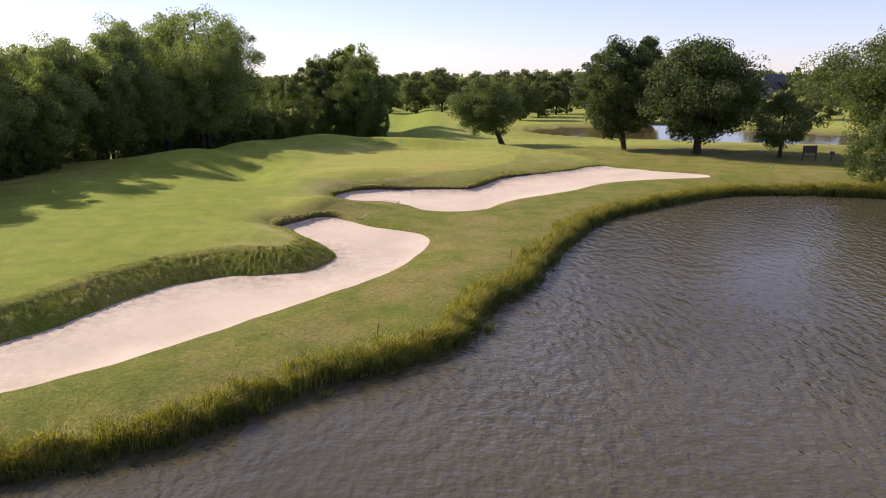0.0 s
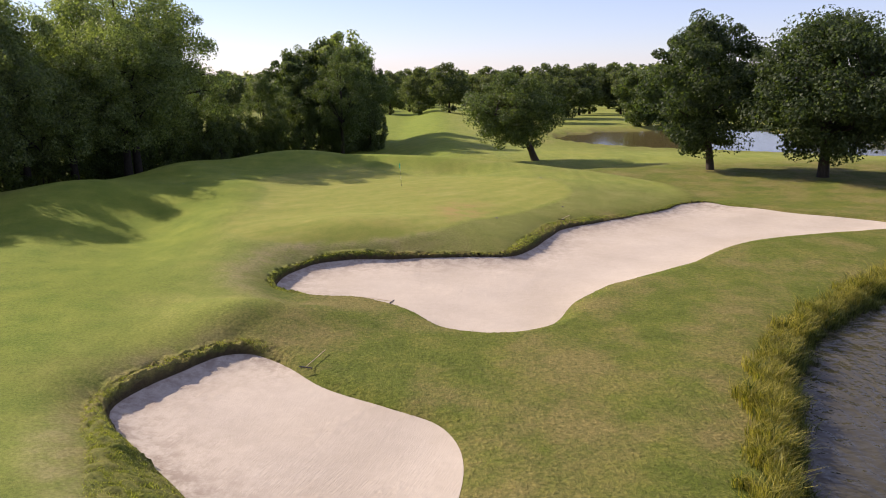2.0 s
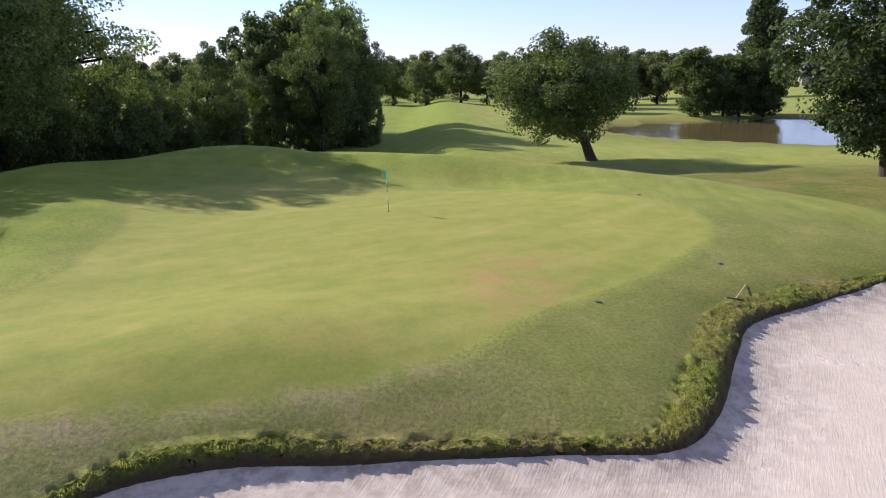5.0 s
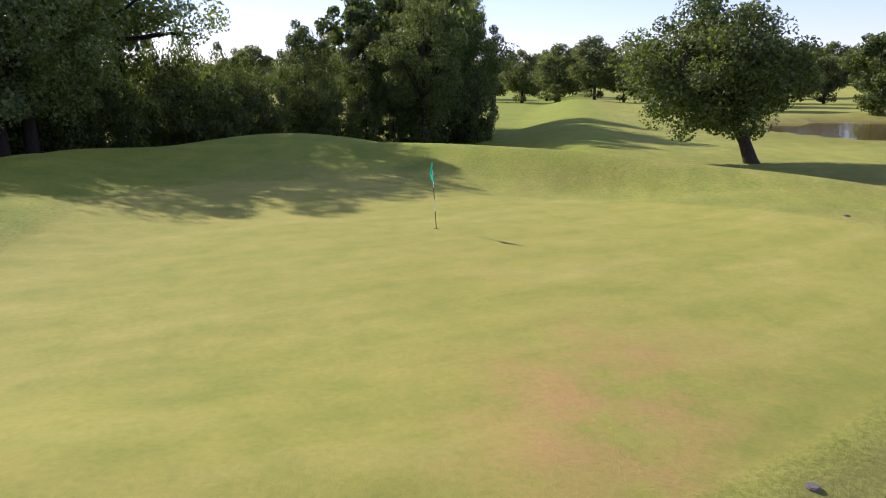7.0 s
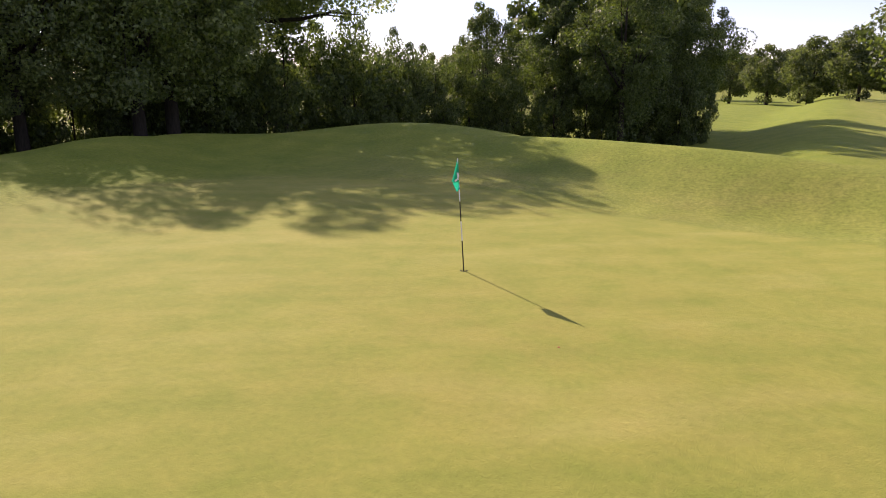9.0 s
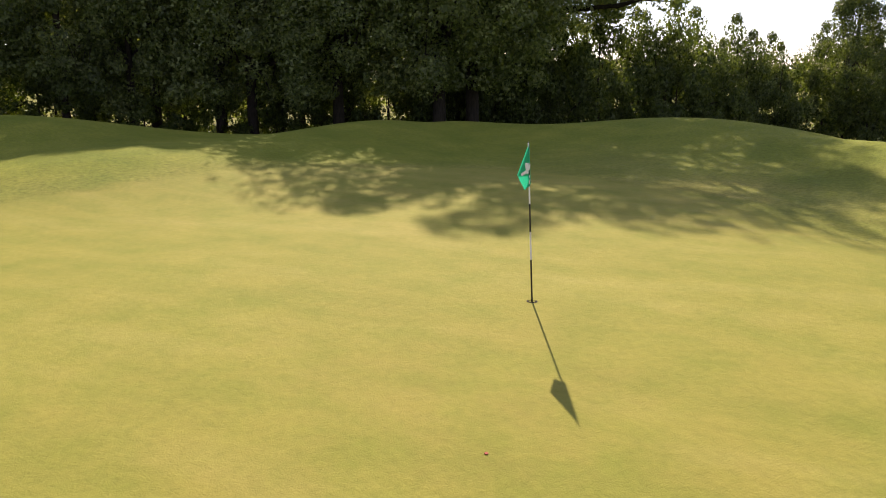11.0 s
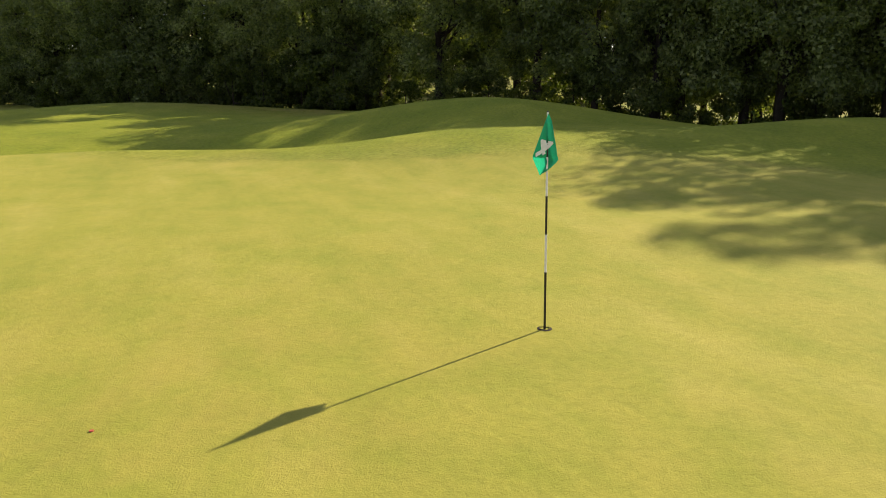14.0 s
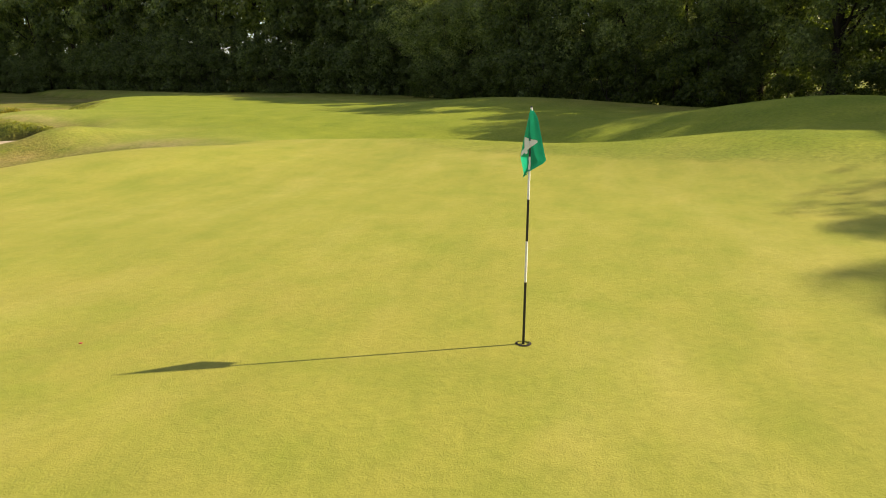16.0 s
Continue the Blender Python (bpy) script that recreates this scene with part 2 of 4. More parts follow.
BUNKER_A = smooth_loop([(-16.1, 16.9), (-13.0, 19.7), (-10.4, 22.9), (-7.3, 27.0), (-4.1, 31.1), (-2.1, 34.0), (-0.6, 37.7), (0.5, 42.1), (0.0, 44.9),
                        (-2.0, 46.5), (-4.5, 48.3), (-6.8, 50.8), (-9.0, 50.9), (-11.35, 46.9), (-10.35, 44.4), (-8.7, 42.8), (-6.2, 39.7), (-5.9, 36.9), (-7.1, 34.6),
                        (-9.5, 33.5), (-11.8, 33.2), (-14.1, 31.6), (-16.0, 28.5), (-17.6, 24.5), (-20.3, 19.5), (-18.8, 16.2)])
BUNKER_B = smooth_loop([(-8.6, 60.7), (-6.4, 59.4), (-4.1, 59.0), (-2.3, 57.8), (-1.0, 56.35), (0.25, 54.35), (2.1, 53.6), (4.0, 54.0), (5.7, 55.9), (7.0, 58.5),
                        (9.4, 61.2), (12.3, 63.2), (15.5, 65.4), (19.0, 68.6), (22.4, 70.5), (26.7, 71.7), (30.3, 72.4), (32.9, 72.9), (32.6, 75.3), (28.8, 78.6),
                        (26.0, 81.8), (23.0, 83.9), (20.6, 82.9), (18.8, 81.0), (15.8, 79.0), (12.3, 76.9), (9.7, 75.4), (8.2, 73.0), (6.2, 69.2), (4.5, 67.6),
                        (1.6, 67.4), (-2.5, 67.2), (-5.4, 66.9), (-7.4, 65.9), (-8.7, 63.3)])
SHORE = [(-17.0, -3.0), (-17.5, 7.5), (-13.0, 11.3), (-8.7, 13.5), (-4.6, 17.8), (0.4, 21.3), (2.3, 24.2), (3.8, 28.6), (6.4, 32.6), (8.7, 38.8),
         (13.7, 49.5), (17.0, 53.9), (21.1, 57.6), (27.3, 62.6), (32.9, 65.6), (39.0, 65.9), (44.5, 64.9), (58.0, 61.0)]
POND = smooth_loop(SHORE + [(90.0, 50.0), (115.0, 10.0), (90.0, -45.0), (30.0, -60.0), (5.0, -42.0), (-9.0, -22.0)], 6)
FAR_POND = smooth_loop([(24.0, 163.0), (28.0, 151.0), (36.0, 143.5), (50.0, 137.0), (63.0, 131.0), (82.0, 125.0), (106.0, 126.0), (108.0, 150.0), (80.0, 166.0),
                        (66.0, 185.5), (53.0, 183.5), (42.0, 180.0), (31.5, 174.5)], 6)
PLATEAU = smooth_loop([(-22.0, 13.5), (-18.0, 24.3), (-14.3, 32.0), (-9.5, 34.0), (-6.3, 36.9), (-6.6, 39.8), (-9.2, 42.7), (-11.1, 44.6), (-12.0, 46.9), (-9.4, 51.6), (-7.4, 55.5),
                       (-9.3, 60.4), (-9.4, 63.6), (-7.9, 66.4), (-2.3, 68.0), (4.0, 68.2), (6.0, 70.2), (7.7, 73.8), (9.7, 76.4), (12.6, 78.0), (18.8, 81.6),
                       (22.5, 85.2), (23.5, 91.5), (20.0, 99.5), (16.0, 106.0), (9.0, 111.0), (-2.0, 114.0), (-12.0, 119.0), (-30.0, 135.0), (-90.0, 140.0),
                       (-150.0, 60.0), (-150.0, -60.0), (-90.0, -75.0), (-40.0, -60.0), (-34.0, -10.0)], 6)
GREEN = smooth_loop([(-7.8, 67.7), (-4.2, 68.5), (-2.3, 69.1), (-0.2, 70.3), (1.1, 71.7), (2.6, 73.7), (4.7, 75.9), (8.6, 80.1), (11.1, 83.6), (11.7, 87.2), (10.1, 89.9),
                     (6.9, 92.3), (3.2, 94.5), (-2.3, 95.6), (-8.0, 97.0), (-13.5, 95.5), (-15.3, 91.5), (-15.1, 87.8), (-14.1, 84.0), (-13.6, 80.0), (-13.4, 76.0), (-13.9, 70.5), (-11.5, 67.2)], 6)
WATER_Z, FAR_WATER_Z = -1.72, -2.6


def depth_in(loop, x, y):
    """Distance to the loop's line, positive inside it."""
    x, y = np.atleast_1d(np.asarray(x, float)), np.atleast_1d(np.asarray(y, float))
    best, odd = np.full(x.shape, 1e18), np.zeros(x.shape, bool)
    for (ax, ay), (bx, by) in zip(loop, np.roll(loop, -1, 0)):
        dx, dy = bx - ax, by - ay
        u = np.clip(((x - ax) * dx + (y - ay) * dy) / (dx * dx + dy * dy + 1e-12), 0, 1)
        best = np.minimum(best, (x - ax - u * dx) ** 2 + (y - ay - u * dy) ** 2)
        if ay != by:
            odd ^= ((ay > y) != (by > y)) & (x < dx * (y - ay) / dy + ax)
    return np.where(odd, 1, -1) * np.sqrt(best)


def step(a, b, v):
    u = np.clip((v - a) / (b - a), 0, 1)
    return u * u * (3 - 2 * u)


# mounds and hollows: x, y, half widths, turn, height
MOUNDS = [(-17.1, 109.6, 8.2, 5.4, 37, 1.09), (-27.25, 82.6, 7.3, 7.3, -2, 1.65), (-24.4, 96.2, 3.3, 7.7, 38, 0.81), (-34.5, 59.8, 5.8, 7.75, 27, 0.58),
          (2.5, 101.1, 12.4, 2.43, -22, 1.10), (-8.6, 104.6, 6.4, 4.0, -2.5, 0.46), (-27.3, 102.8, 5.6, 1.6, 5, 0.35)]
MOUNDS += [(2.9, 97.7, 4.7, 2.84, 3, -0.40), (-21.15, 75.05, 4.47, 13.8, 22, -1.23), (-17.4, 84.7, 4.1, 5.5, -9, 0.59), (21.3, 114.1, 8.6, 2.8, 28, -0.58),
           (-15.4, 73.7, 2.65, 5.8, 1, 0.43), (-5.6, 71.0, 5.9, 3.3, 10.5, 0.63), (-1, 87, 6, 6, 0, -0.035), (10, 91, 5, 6, 20, 0.3)]
MOUNDS += [(-12, 39, 3.2, 3.0, 0, 0.2), (-10, 64, 2.0, 4.0, 0, 0.15), (-7.0, 55.2, 3.2, 1.6, 0, 0.60), (-8.8, 53.4, 2.8, 1.8, -20, 0.62)]


def swell(x, y, k, seed):
    return np.sin(x * k + seed) * np.cos(y * k * 1.27 + 2 * seed) + 0.5 * np.sin((x + y) * k * 1.9 + 3 * seed)


def fall(x, y):
    """How far the land falls away behind the ridge, towards the wood."""
    return 2.8 * step(24.0, 41.2, np.hypot(x + 6, y - 85)) * step(80, 96, y) * step(4, -8, x)


def land(x, y):
    """Height of the turf, bunkers not yet cut."""
    x, y = np.asarray(x, float), np.asarray(y, float)
    dp, dw, df = depth_in(PLATEAU, x, y), depth_in(POND, x, y), depth_in(FAR_POND, x, y)
    dp, dw, df = dp.reshape(x.shape) + 0.5, dw.reshape(x.shape), df.reshape(x.shape)
    far = np.hypot(x - 5, y - 75)
    low = -1.15 + 0.02 * np.clip(x - 10, 0, 35) + 0.5 * step(90, 180, far) * step(-40, 10, -x)
    low = low - 0.55 * step(100, 120, y) * step(0, 12, x) - 0.8 * step(120, 150, y) * step(5, 30, x) + 0.9 * step(120, 165, y) * step(15, -15, x)
    low = low - 3.0 * step(180, 330, y) * step(130, 70, x) + 1.0 * step(250, 330, y) * step(90, 150, x)
    soft = np.maximum.reduce([step(-2, 4, x), np.exp(-((y - 55.5) / 4.0) ** 2), 0.55 * step(57, 61, y) * step(-13, -9, x)])
    z = low + np.where(dp > 0, (0 - low) * (1 - np.exp(-np.clip(dp, 0, None) / (1.5 + 2.6 * soft))), 0)
    z = z - 0.35 * step(38, 46, -x)
    for mx, my, rx, ry, turn, h in MOUNDS:
        c, s = math.cos(radians(turn)), math.sin(radians(turn))
        u, v = (x - mx) * c + (y - my) * s, -(x - mx) * s + (y - my) * c
        z = z + h * np.exp(-(u / rx) ** 2 - (v / ry) ** 2)
    z = z - fall(x, y) - 0.25 * step(110, 135, y) * step(-4, 4, x)
    for loop, deep, back in ((BUNKER_A, 0.06, step(34, 38, y)), (BUNKER_B, 0.17, step(62, 66, y))):
        z = z - deep * back * step(-3, -1.2, dp) * np.exp(-(np.clip(-depth_in(loop, x, y).reshape(x.shape), 0, None) / 1.8) ** 2)
    z = z + 0.04 * swell(x, y, 0.11, 1.0) * step(-1, 8, dp) + 0.02 * swell(x, y, 0.31, 2.0)
    z = z + 0.6 * swell(x, y, 0.012, 4.0) * step(150, 320, far)
    bank = WATER_Z + 0.32 + 0.35 * (1 - np.exp(-np.clip(-dw, 0, None) / 2.5))
    z = np.where(dw > -9, z * step(-2, -9, dw) + np.minimum(z, bank) * (1 - step(-2, -9, dw)), z)
    z = np.where(dw > -0.6, WATER_Z + 0.34 - 0.9 * step(-0.6, 1.2, dw) - 0.6 * step(1, 6, dw), z)
    shore = FAR_WATER_Z + 0.5
    z = np.where(df > -14, z * step(-2, -14, df) + shore * (1 - step(-2, -14, df)), z)
    return np.where(df > -1.5, shore - 1.4 * step(-1.5, 1.5, df), z)


def sand_level(loop, x, y):
    """Sand lies low in the middle and is drawn up a little at the rim."""
    d = depth_in(loop, x, y).reshape(np.shape(x))
    x, y = np.asarray(x, float), np.asarray(y, float)
    tilt = (-1.52 if loop is BUNKER_A else -1.68) + 0.027 * np.clip(x - 6, 0, 40)
    lip = step(-3.2, -1.5, depth_in(PLATEAU, x, y).reshape(x.shape)) * (0.14 * step(42, 45, y) if loop is BUNKER_A else 0.15)
    d = np.clip(d, 0, None)
    return tilt + 0.14 * np.exp(-d / 0.9) + lip * np.exp(-(d / 0.5) ** 2) + 0.03 * swell(x, y, 0.8, 0.3)


def ground_z(x, y):
    return float(land(np.array([x]), np.array([y]))[0])


# ---- mesh helpers ----
def mesh_of(name, verts, faces, material, smooth=False):
    me = bpy.data.meshes.new(name)
    me.from_pydata([tuple(v) for v in verts], [], [tuple(f) for f in faces])
    me.materials.append(material)
    if smooth:
        me.polygons.foreach_set("use_smooth", [True] * len(me.polygons))
    me.update()
    return me


def part(name, bm, material, parent=None, label="", smooth=False):
    """Links a bmesh, or a finished mesh, as one mesh object under its thing."""
    if isinstance(bm, bmesh.types.BMesh):
        me = bpy.data.meshes.new(name)
        bm.to_mesh(me)
        bm.free()
        me.materials.append(material)
        if smooth:
            me.polygons.foreach_set("use_smooth", [True] * len(me.polygons))
    else:
        me = bm
    ob = new(name, me)
    if parent is not None:
        ob.parent = parent
    return tagged(ob, label) if label else ob


def set_attribute(me, name, values):
    a = me.attributes.new(name, 'FLOAT', 'POINT')
    a.data.foreach_set("value", np.asarray(values, np.float32))


def bank_width(loop, x, y):
    """Width of the coarse turf round a bunker."""
    if loop is BUNKER_A:
        return 0.70 + 1.9 * step(46, 40, y)
    return 0.42 + 0.8 * step(3.5, 7.0, x) * step(18, 12, x)


def bank_rise(u, steep=0.0):
    """Steep at the sand, rounding off at the top."""
    return 1 - (1 - u) ** (1.5 + 4.5 * steep)


def turf_masks(me, x, y):
    dg, dw = depth_in(GREEN, x, y), depth_in(POND, x, y)
    da, db = depth_in(BUNKER_A, x, y), depth_in(BUNKER_B, x, y)
    dp = depth_in(PLATEAU, x, y)
    high = step(-3.0, -1.2, dp)
    wa, wb = bank_width(BUNKER_A, x, y), bank_width(BUNKER_B, x, y)
    near = np.maximum(0.7 * step(0.7, -0.9, -da - wa), step(0.12, -0.08, -db - wb)) * high
    near = np.maximum(near, 0.5 * np.exp(-np.clip(-np.maximum(da, db), 0, None) / 0.3))
    tan = high * (np.exp(-((-da - wa) / 0.7) ** 2) + 1.2 * np.exp(-((-db - wb - 1.2) / 1.2) ** 2) * step(4, -2, x))
    tan = tan + 0.9 * np.exp(-((x - 42) / 9.0) ** 2 - ((y - 80.5 + 0.35 * (x - 42)) / 1.3) ** 2)
    set_attribute(me, "tan", tan)
    set_attribute(me, "lush", np.maximum.reduce([step(-10, -18, x) * step(125, 112, y), step(98, 104, y) * step(8, 2, x)]) * step(0, -1.5, dg))
    rough = np.maximum.reduce([near, step(-9, -2, dw) * 0.9, step(2.5, -1.0, dp) * step(120, 105, y) * (0.85 - 0.5 * step(60, 66, y) * step(10, 5, x)), step(-30, -38, x) * 0.6])
    rough = np.maximum(rough, step(-16, -4, depth_in(FAR_POND, x, y)) * 0.5)
    set_attribute(me, "collar", step(-11, -6, dg) * step(-9, -5, x) * step(92, 84, y) * step(-0.1, -0.6, dg))
    set_attribute(me, "green", step(-0.1, 0.2, dg))
    set_attribute(me, "rough", np.clip(rough, 0, 1) * (1 - step(-0.5, 0.2, dg)))
    worn = 1.2 * np.exp(-((x - 1.9) / 2.2) ** 2 - ((y - 75.8) / 3.2) ** 2) + 0.4 * np.exp(-((x - 3.2) / 2.0) ** 2 - ((y - 79) / 2.0) ** 2) + 0.25 * np.exp(-((x + 4.0) / 3.0) ** 2 - ((y - 71.5) / 1.8) ** 2)
    worn = np.maximum(worn, 0.07) + 0.22 * np.exp(-((x + 0.5) / 3.0) ** 2 - ((y - 85.0) / 2.5) ** 2)
    set_attribute(me, "worn", worn)
    set_attribute(me, "bed", np.maximum(step(-0.9, -0.2, dw), step(-1.0, 0.0, depth_in(FAR_POND, x, y))))


def axis_steps(a, b, fine, reach):
    """Even steps from a to b, then longer and longer ones out to the horizon."""
    mid = list(np.arange(a, b + fine, fine))
    lo, hi, s = [], [], fine
    p, q = mid[0], mid[-1]
    while p > -reach or q < reach:
        s *= 1.13
        p, q = p - s, q + s
        lo.append(p)
        hi.append(q)
    return np.array(lo[::-1] + mid + hi)


# ---- ground: one sheet to the horizon ----
gx, gy = np.meshgrid(axis_steps(-48, 52, 0.36, 2600), axis_steps(8, 128, 0.36, 2600))
nx, ny = gx.shape[1], gx.shape[0]
gx, gy = gx.ravel(), gy.ravel()
gz = land(gx, gy)
for loop in (BUNKER_A, BUNKER_B):
    d = depth_in(loop, gx, gy)
    gz = np.where(d > -1.9, gz - 0.9 * step(-1.9, -0.7, d), gz)
    gz = np.where(d > 0.2, np.minimum(gz, sand_level(loop, gx, gy) - 0.7), gz)
idx = np.arange(nx * ny).reshape(ny, nx)
quads = np.stack([idx[:-1, :-1], idx[:-1, 1:], idx[1:, 1:], idx[1:, :-1]], -1).reshape(-1, 4)
ground_mesh = mesh_of("ground", np.stack([gx, gy, gz], -1).tolist(), quads.tolist(), TURF, True)
turf_masks(ground_mesh, gx, gy)
ground = tagged(new("ground", ground_mesh), "mown golf course turf, green, collar and drier rough", "ground", kind="structure")


def bunker(loop, number):
    """Sand inside the loop, and a turf bank round it that drops over a lip to the sand."""
    n = len(loop)
    xs, ys = np.meshgrid(np.arange(loop[:, 0].min(), loop[:, 0].max(), 0.42), np.arange(loop[:, 1].min(), loop[:, 1].max(), 0.42))
    xs, ys = xs.ravel(), ys.ravel()
    keep = depth_in(loop, xs, ys) > 0.25
    inner = [Vector(p) for p in np.stack([xs[keep], ys[keep]], -1)]
    rim = [Vector(p) for p in loop]
    verts, _, faces, _, _, _ = geometry.delaunay_2d_cdt(rim + inner, [(i, (i + 1) % n) for i in range(n)], [], 1, 1e-4)
    vx, vy = np.array([v[0] for v in verts]), np.array([v[1] for v in verts])
    vz = sand_level(loop, vx, vy)
    me = mesh_of("bunker_sand", np.stack([vx, vy, vz], -1).tolist(), faces, SAND, True)
    set_attribute(me, "rim", np.exp(-np.clip(depth_in(loop, vx, vy), 0, None) / 1.7) * step(-6.0, -2.5, depth_in(PLATEAU, vx, vy)))
    tagged(new("bunker_sand", me), "pale pink raked sand of a golf bunker", "sand", kind="structure")
    # bank: a rounded face of coarse turf from the sand up to the mown edge
    fine = smooth_loop(loop, 4)
    wide = bank_width(loop, fine[:, 0], fine[:, 1])
    k = len(fine)
    tang = np.roll(fine, -1, 0) - np.roll(fine, 1, 0)
    out = np.stack([tang[:, 1], -tang[:, 0]], -1)
    out /= np.linalg.norm(out, axis=1)[:, None]
    area = np.sum(fine[:, 0] * np.roll(fine[:, 1], -1) - fine[:, 1] * np.roll(fine[:, 0], -1))
    if area < 0:
        out = -out
    rng = np.random.default_rng(number)
    base = sand_level(loop, fine[:, 0], fine[:, 1])
    top = land(fine[:, 0] + out[:, 0] * wide, fine[:, 1] + out[:, 1] * wide) + 0.012
    high = step(-2.4, -1.2, depth_in(PLATEAU, fine[:, 0], fine[:, 1]))
    rise = np.clip(top - base, 0.04, None)
    steep = high * (step(42, 45, fine[:, 1]) if loop is BUNKER_A else 1.0)
    shares = [0.03, 0.07, 0.13, 0.2, 0.28, 0.37, 0.46, 0.56, 0.66, 0.76, 0.86, 0.94]
    offs = [-0.14, -0.02] + shares + [1.0, 1.1, 1.25, 1.42, 1.6, 1.75, 1.9, 2.1]
    rings = []
    for i, o in enumerate(offs):
        jag = np.convolve(rng.normal(0, 1, k), np.ones(2) / 2, "same")
        w = np.full(k, o) if o < 0 else wide * o + 0.03 * jag if o < 1 else wide + (2.9 - wide) * (o - 1)
        px, py = fine[:, 0] + out[:, 0] * w, fine[:, 1] + out[:, 1] * w
        if o < 0:
            z = base + (-0.25, -0.02)[i]
        elif o < 1:
            z = base + rise * bank_rise(o, steep) + 0.06 * np.convolve(rng.normal(0, 1, k), np.ones(2) / 1.6, "same") * np.clip(high, 0.1, 1)
        else:
            z = land(px, py) + (0.012 if o < 1.5 else 0.008 if o < 1.7 else 0.002 if o < 1.8 else -0.006 if o < 2 else -0.035)
        rings.append(np.stack([px, py, z], -1))
    v = np.concatenate(rings)
    faces = [(a * k + i, a * k + (i + 1) % k, (a + 1) * k + (i + 1) % k, (a + 1) * k + i) for a in range(len(offs) - 1) for i in range(k)]
    if area > 0:
        faces = [f[::-1] for f in faces]
    me = mesh_of("bunker_bank", v.tolist(), faces, TURF, True)
    turf_masks(me, v[:, 0], v[:, 1])
    soil = np.zeros((len(offs), k), np.float32)
    soil[:6] = steep * np.array([1, 1, 1, 0.9, 0.6, 0.25])[:, None]
    me.attributes["bed"].data.foreach_set("value", soil.ravel())
    tagged(new("bunker_bank", me), "rough turf bank with a worn lip round the bunker", "bank", kind="structure")
    return fine, out, base, rise, wide, high, steep


BANKS = [bunker(BUNKER_A, 1), bunker(BUNKER_B, 2)]


def sheet(name, loop, z, material, label):
    c = loop.mean(0)
    big = c + (loop - c) * 1.03 + 2.0 * (loop - c) / np.linalg.norm(loop - c, axis=1)[:, None]
    pts = [Vector(p) for p in big]
    verts, _, faces, _, _, _ = geometry.delaunay_2d_cdt(pts, [(i, (i + 1) % len(pts)) for i in range(len(pts))], [], 1, 1e-4)
    me = mesh_of(name, [(v[0], v[1], z) for v in verts], faces, material)
    return tagged(new(name, me), label, "pond", kind="structure")


sheet("water", POND, WATER_Z, WATER, "brown rippled pond water with sky sheen")
sheet("water", FAR_POND, FAR_WATER_Z, WATER_FAR, "still brown pond reflecting the pale sky")


# ---- trees ----
def tube(bm, points, radii, sides=7):
    """A tapered tube along points."""
    rings = []
    for i, p in enumerate(points):
        way = (points[min(i + 1, len(points) - 1)] - points[max(i - 1, 0)]).normalized()
        a = way.orthogonal().normalized()
        b = way.cross(a)
        rings.append([bm.verts.new(p + radii[i] * (math.cos(t) * a + math.sin(t) * b)) for t in (2 * math.pi * s / sides for s in range(sides))])
    for r0, r1 in zip(rings, rings[1:]):
        # keep neighbouring rings from twisting
        shift = min(range(sides), key=lambda s: (r1[s].co - r0[0].co).length)
        for s in range(sides):
            bm.faces.new((r0[s], r0[(s + 1) % sides], r1[(s + 1 + shift) % sides], r1[(s + shift) % sides]))


def leaf_cloud(name, centres, radii, count, size, rng, material, droop=0.0, flat=0.75):
    """Leaves as small three-cornered blades, gathered in clumps."""
    c = np.repeat(centres, count, 0)
    r = np.repeat(radii, count)
    n = len(c)
    d = rng.normal(size=(n, 3))
    d *= np.minimum(1, 1.55 / np.linalg.norm(d, axis=1))[:, None] * 0.52
    d[:, 2] *= flat
    p = c + d * r[:, None]
    if droop:
        p[:, 2] -= droop * rng.random(n) * r
    # leaves face outwards and upwards from their clump, loosely
    nrm = 0.75 * rng.normal(size=(n, 3)) + 1.5 * d + (0, 0, 0.45)
    nrm /= np.linalg.norm(nrm, axis=1)[:, None] + 1e-9
    a = np.cross(nrm, rng.normal(size=(n, 3)))
    a /= np.linalg.norm(a, axis=1)[:, None] + 1e-9
    b = np.cross(nrm, a)
    s = size * (0.6 + 0.8 * rng.random(n))[:, None]
    v = np.stack([p - a * s * 0.55, p + b * s * 0.5 + a * s * 0.3, p - b * s * 0.45 + a * s * 0.5 + nrm * s * 0.2], 1).reshape(-1, 3)
    me = bpy.data.meshes.new(name)
    me.vertices.add(n * 3)
    me.vertices.foreach_set("co", v.astype(np.float32).ravel())
    me.loops.add(n * 3)
    me.loops.foreach_set("vertex_index", np.arange(n * 3, dtype=np.int32))
    me.polygons.add(n)
    me.polygons.foreach_set("loop_start", np.arange(0, n * 3, 3, dtype=np.int32))
    me.update(calc_edges=True)
    me.materials.append(material)
    return me


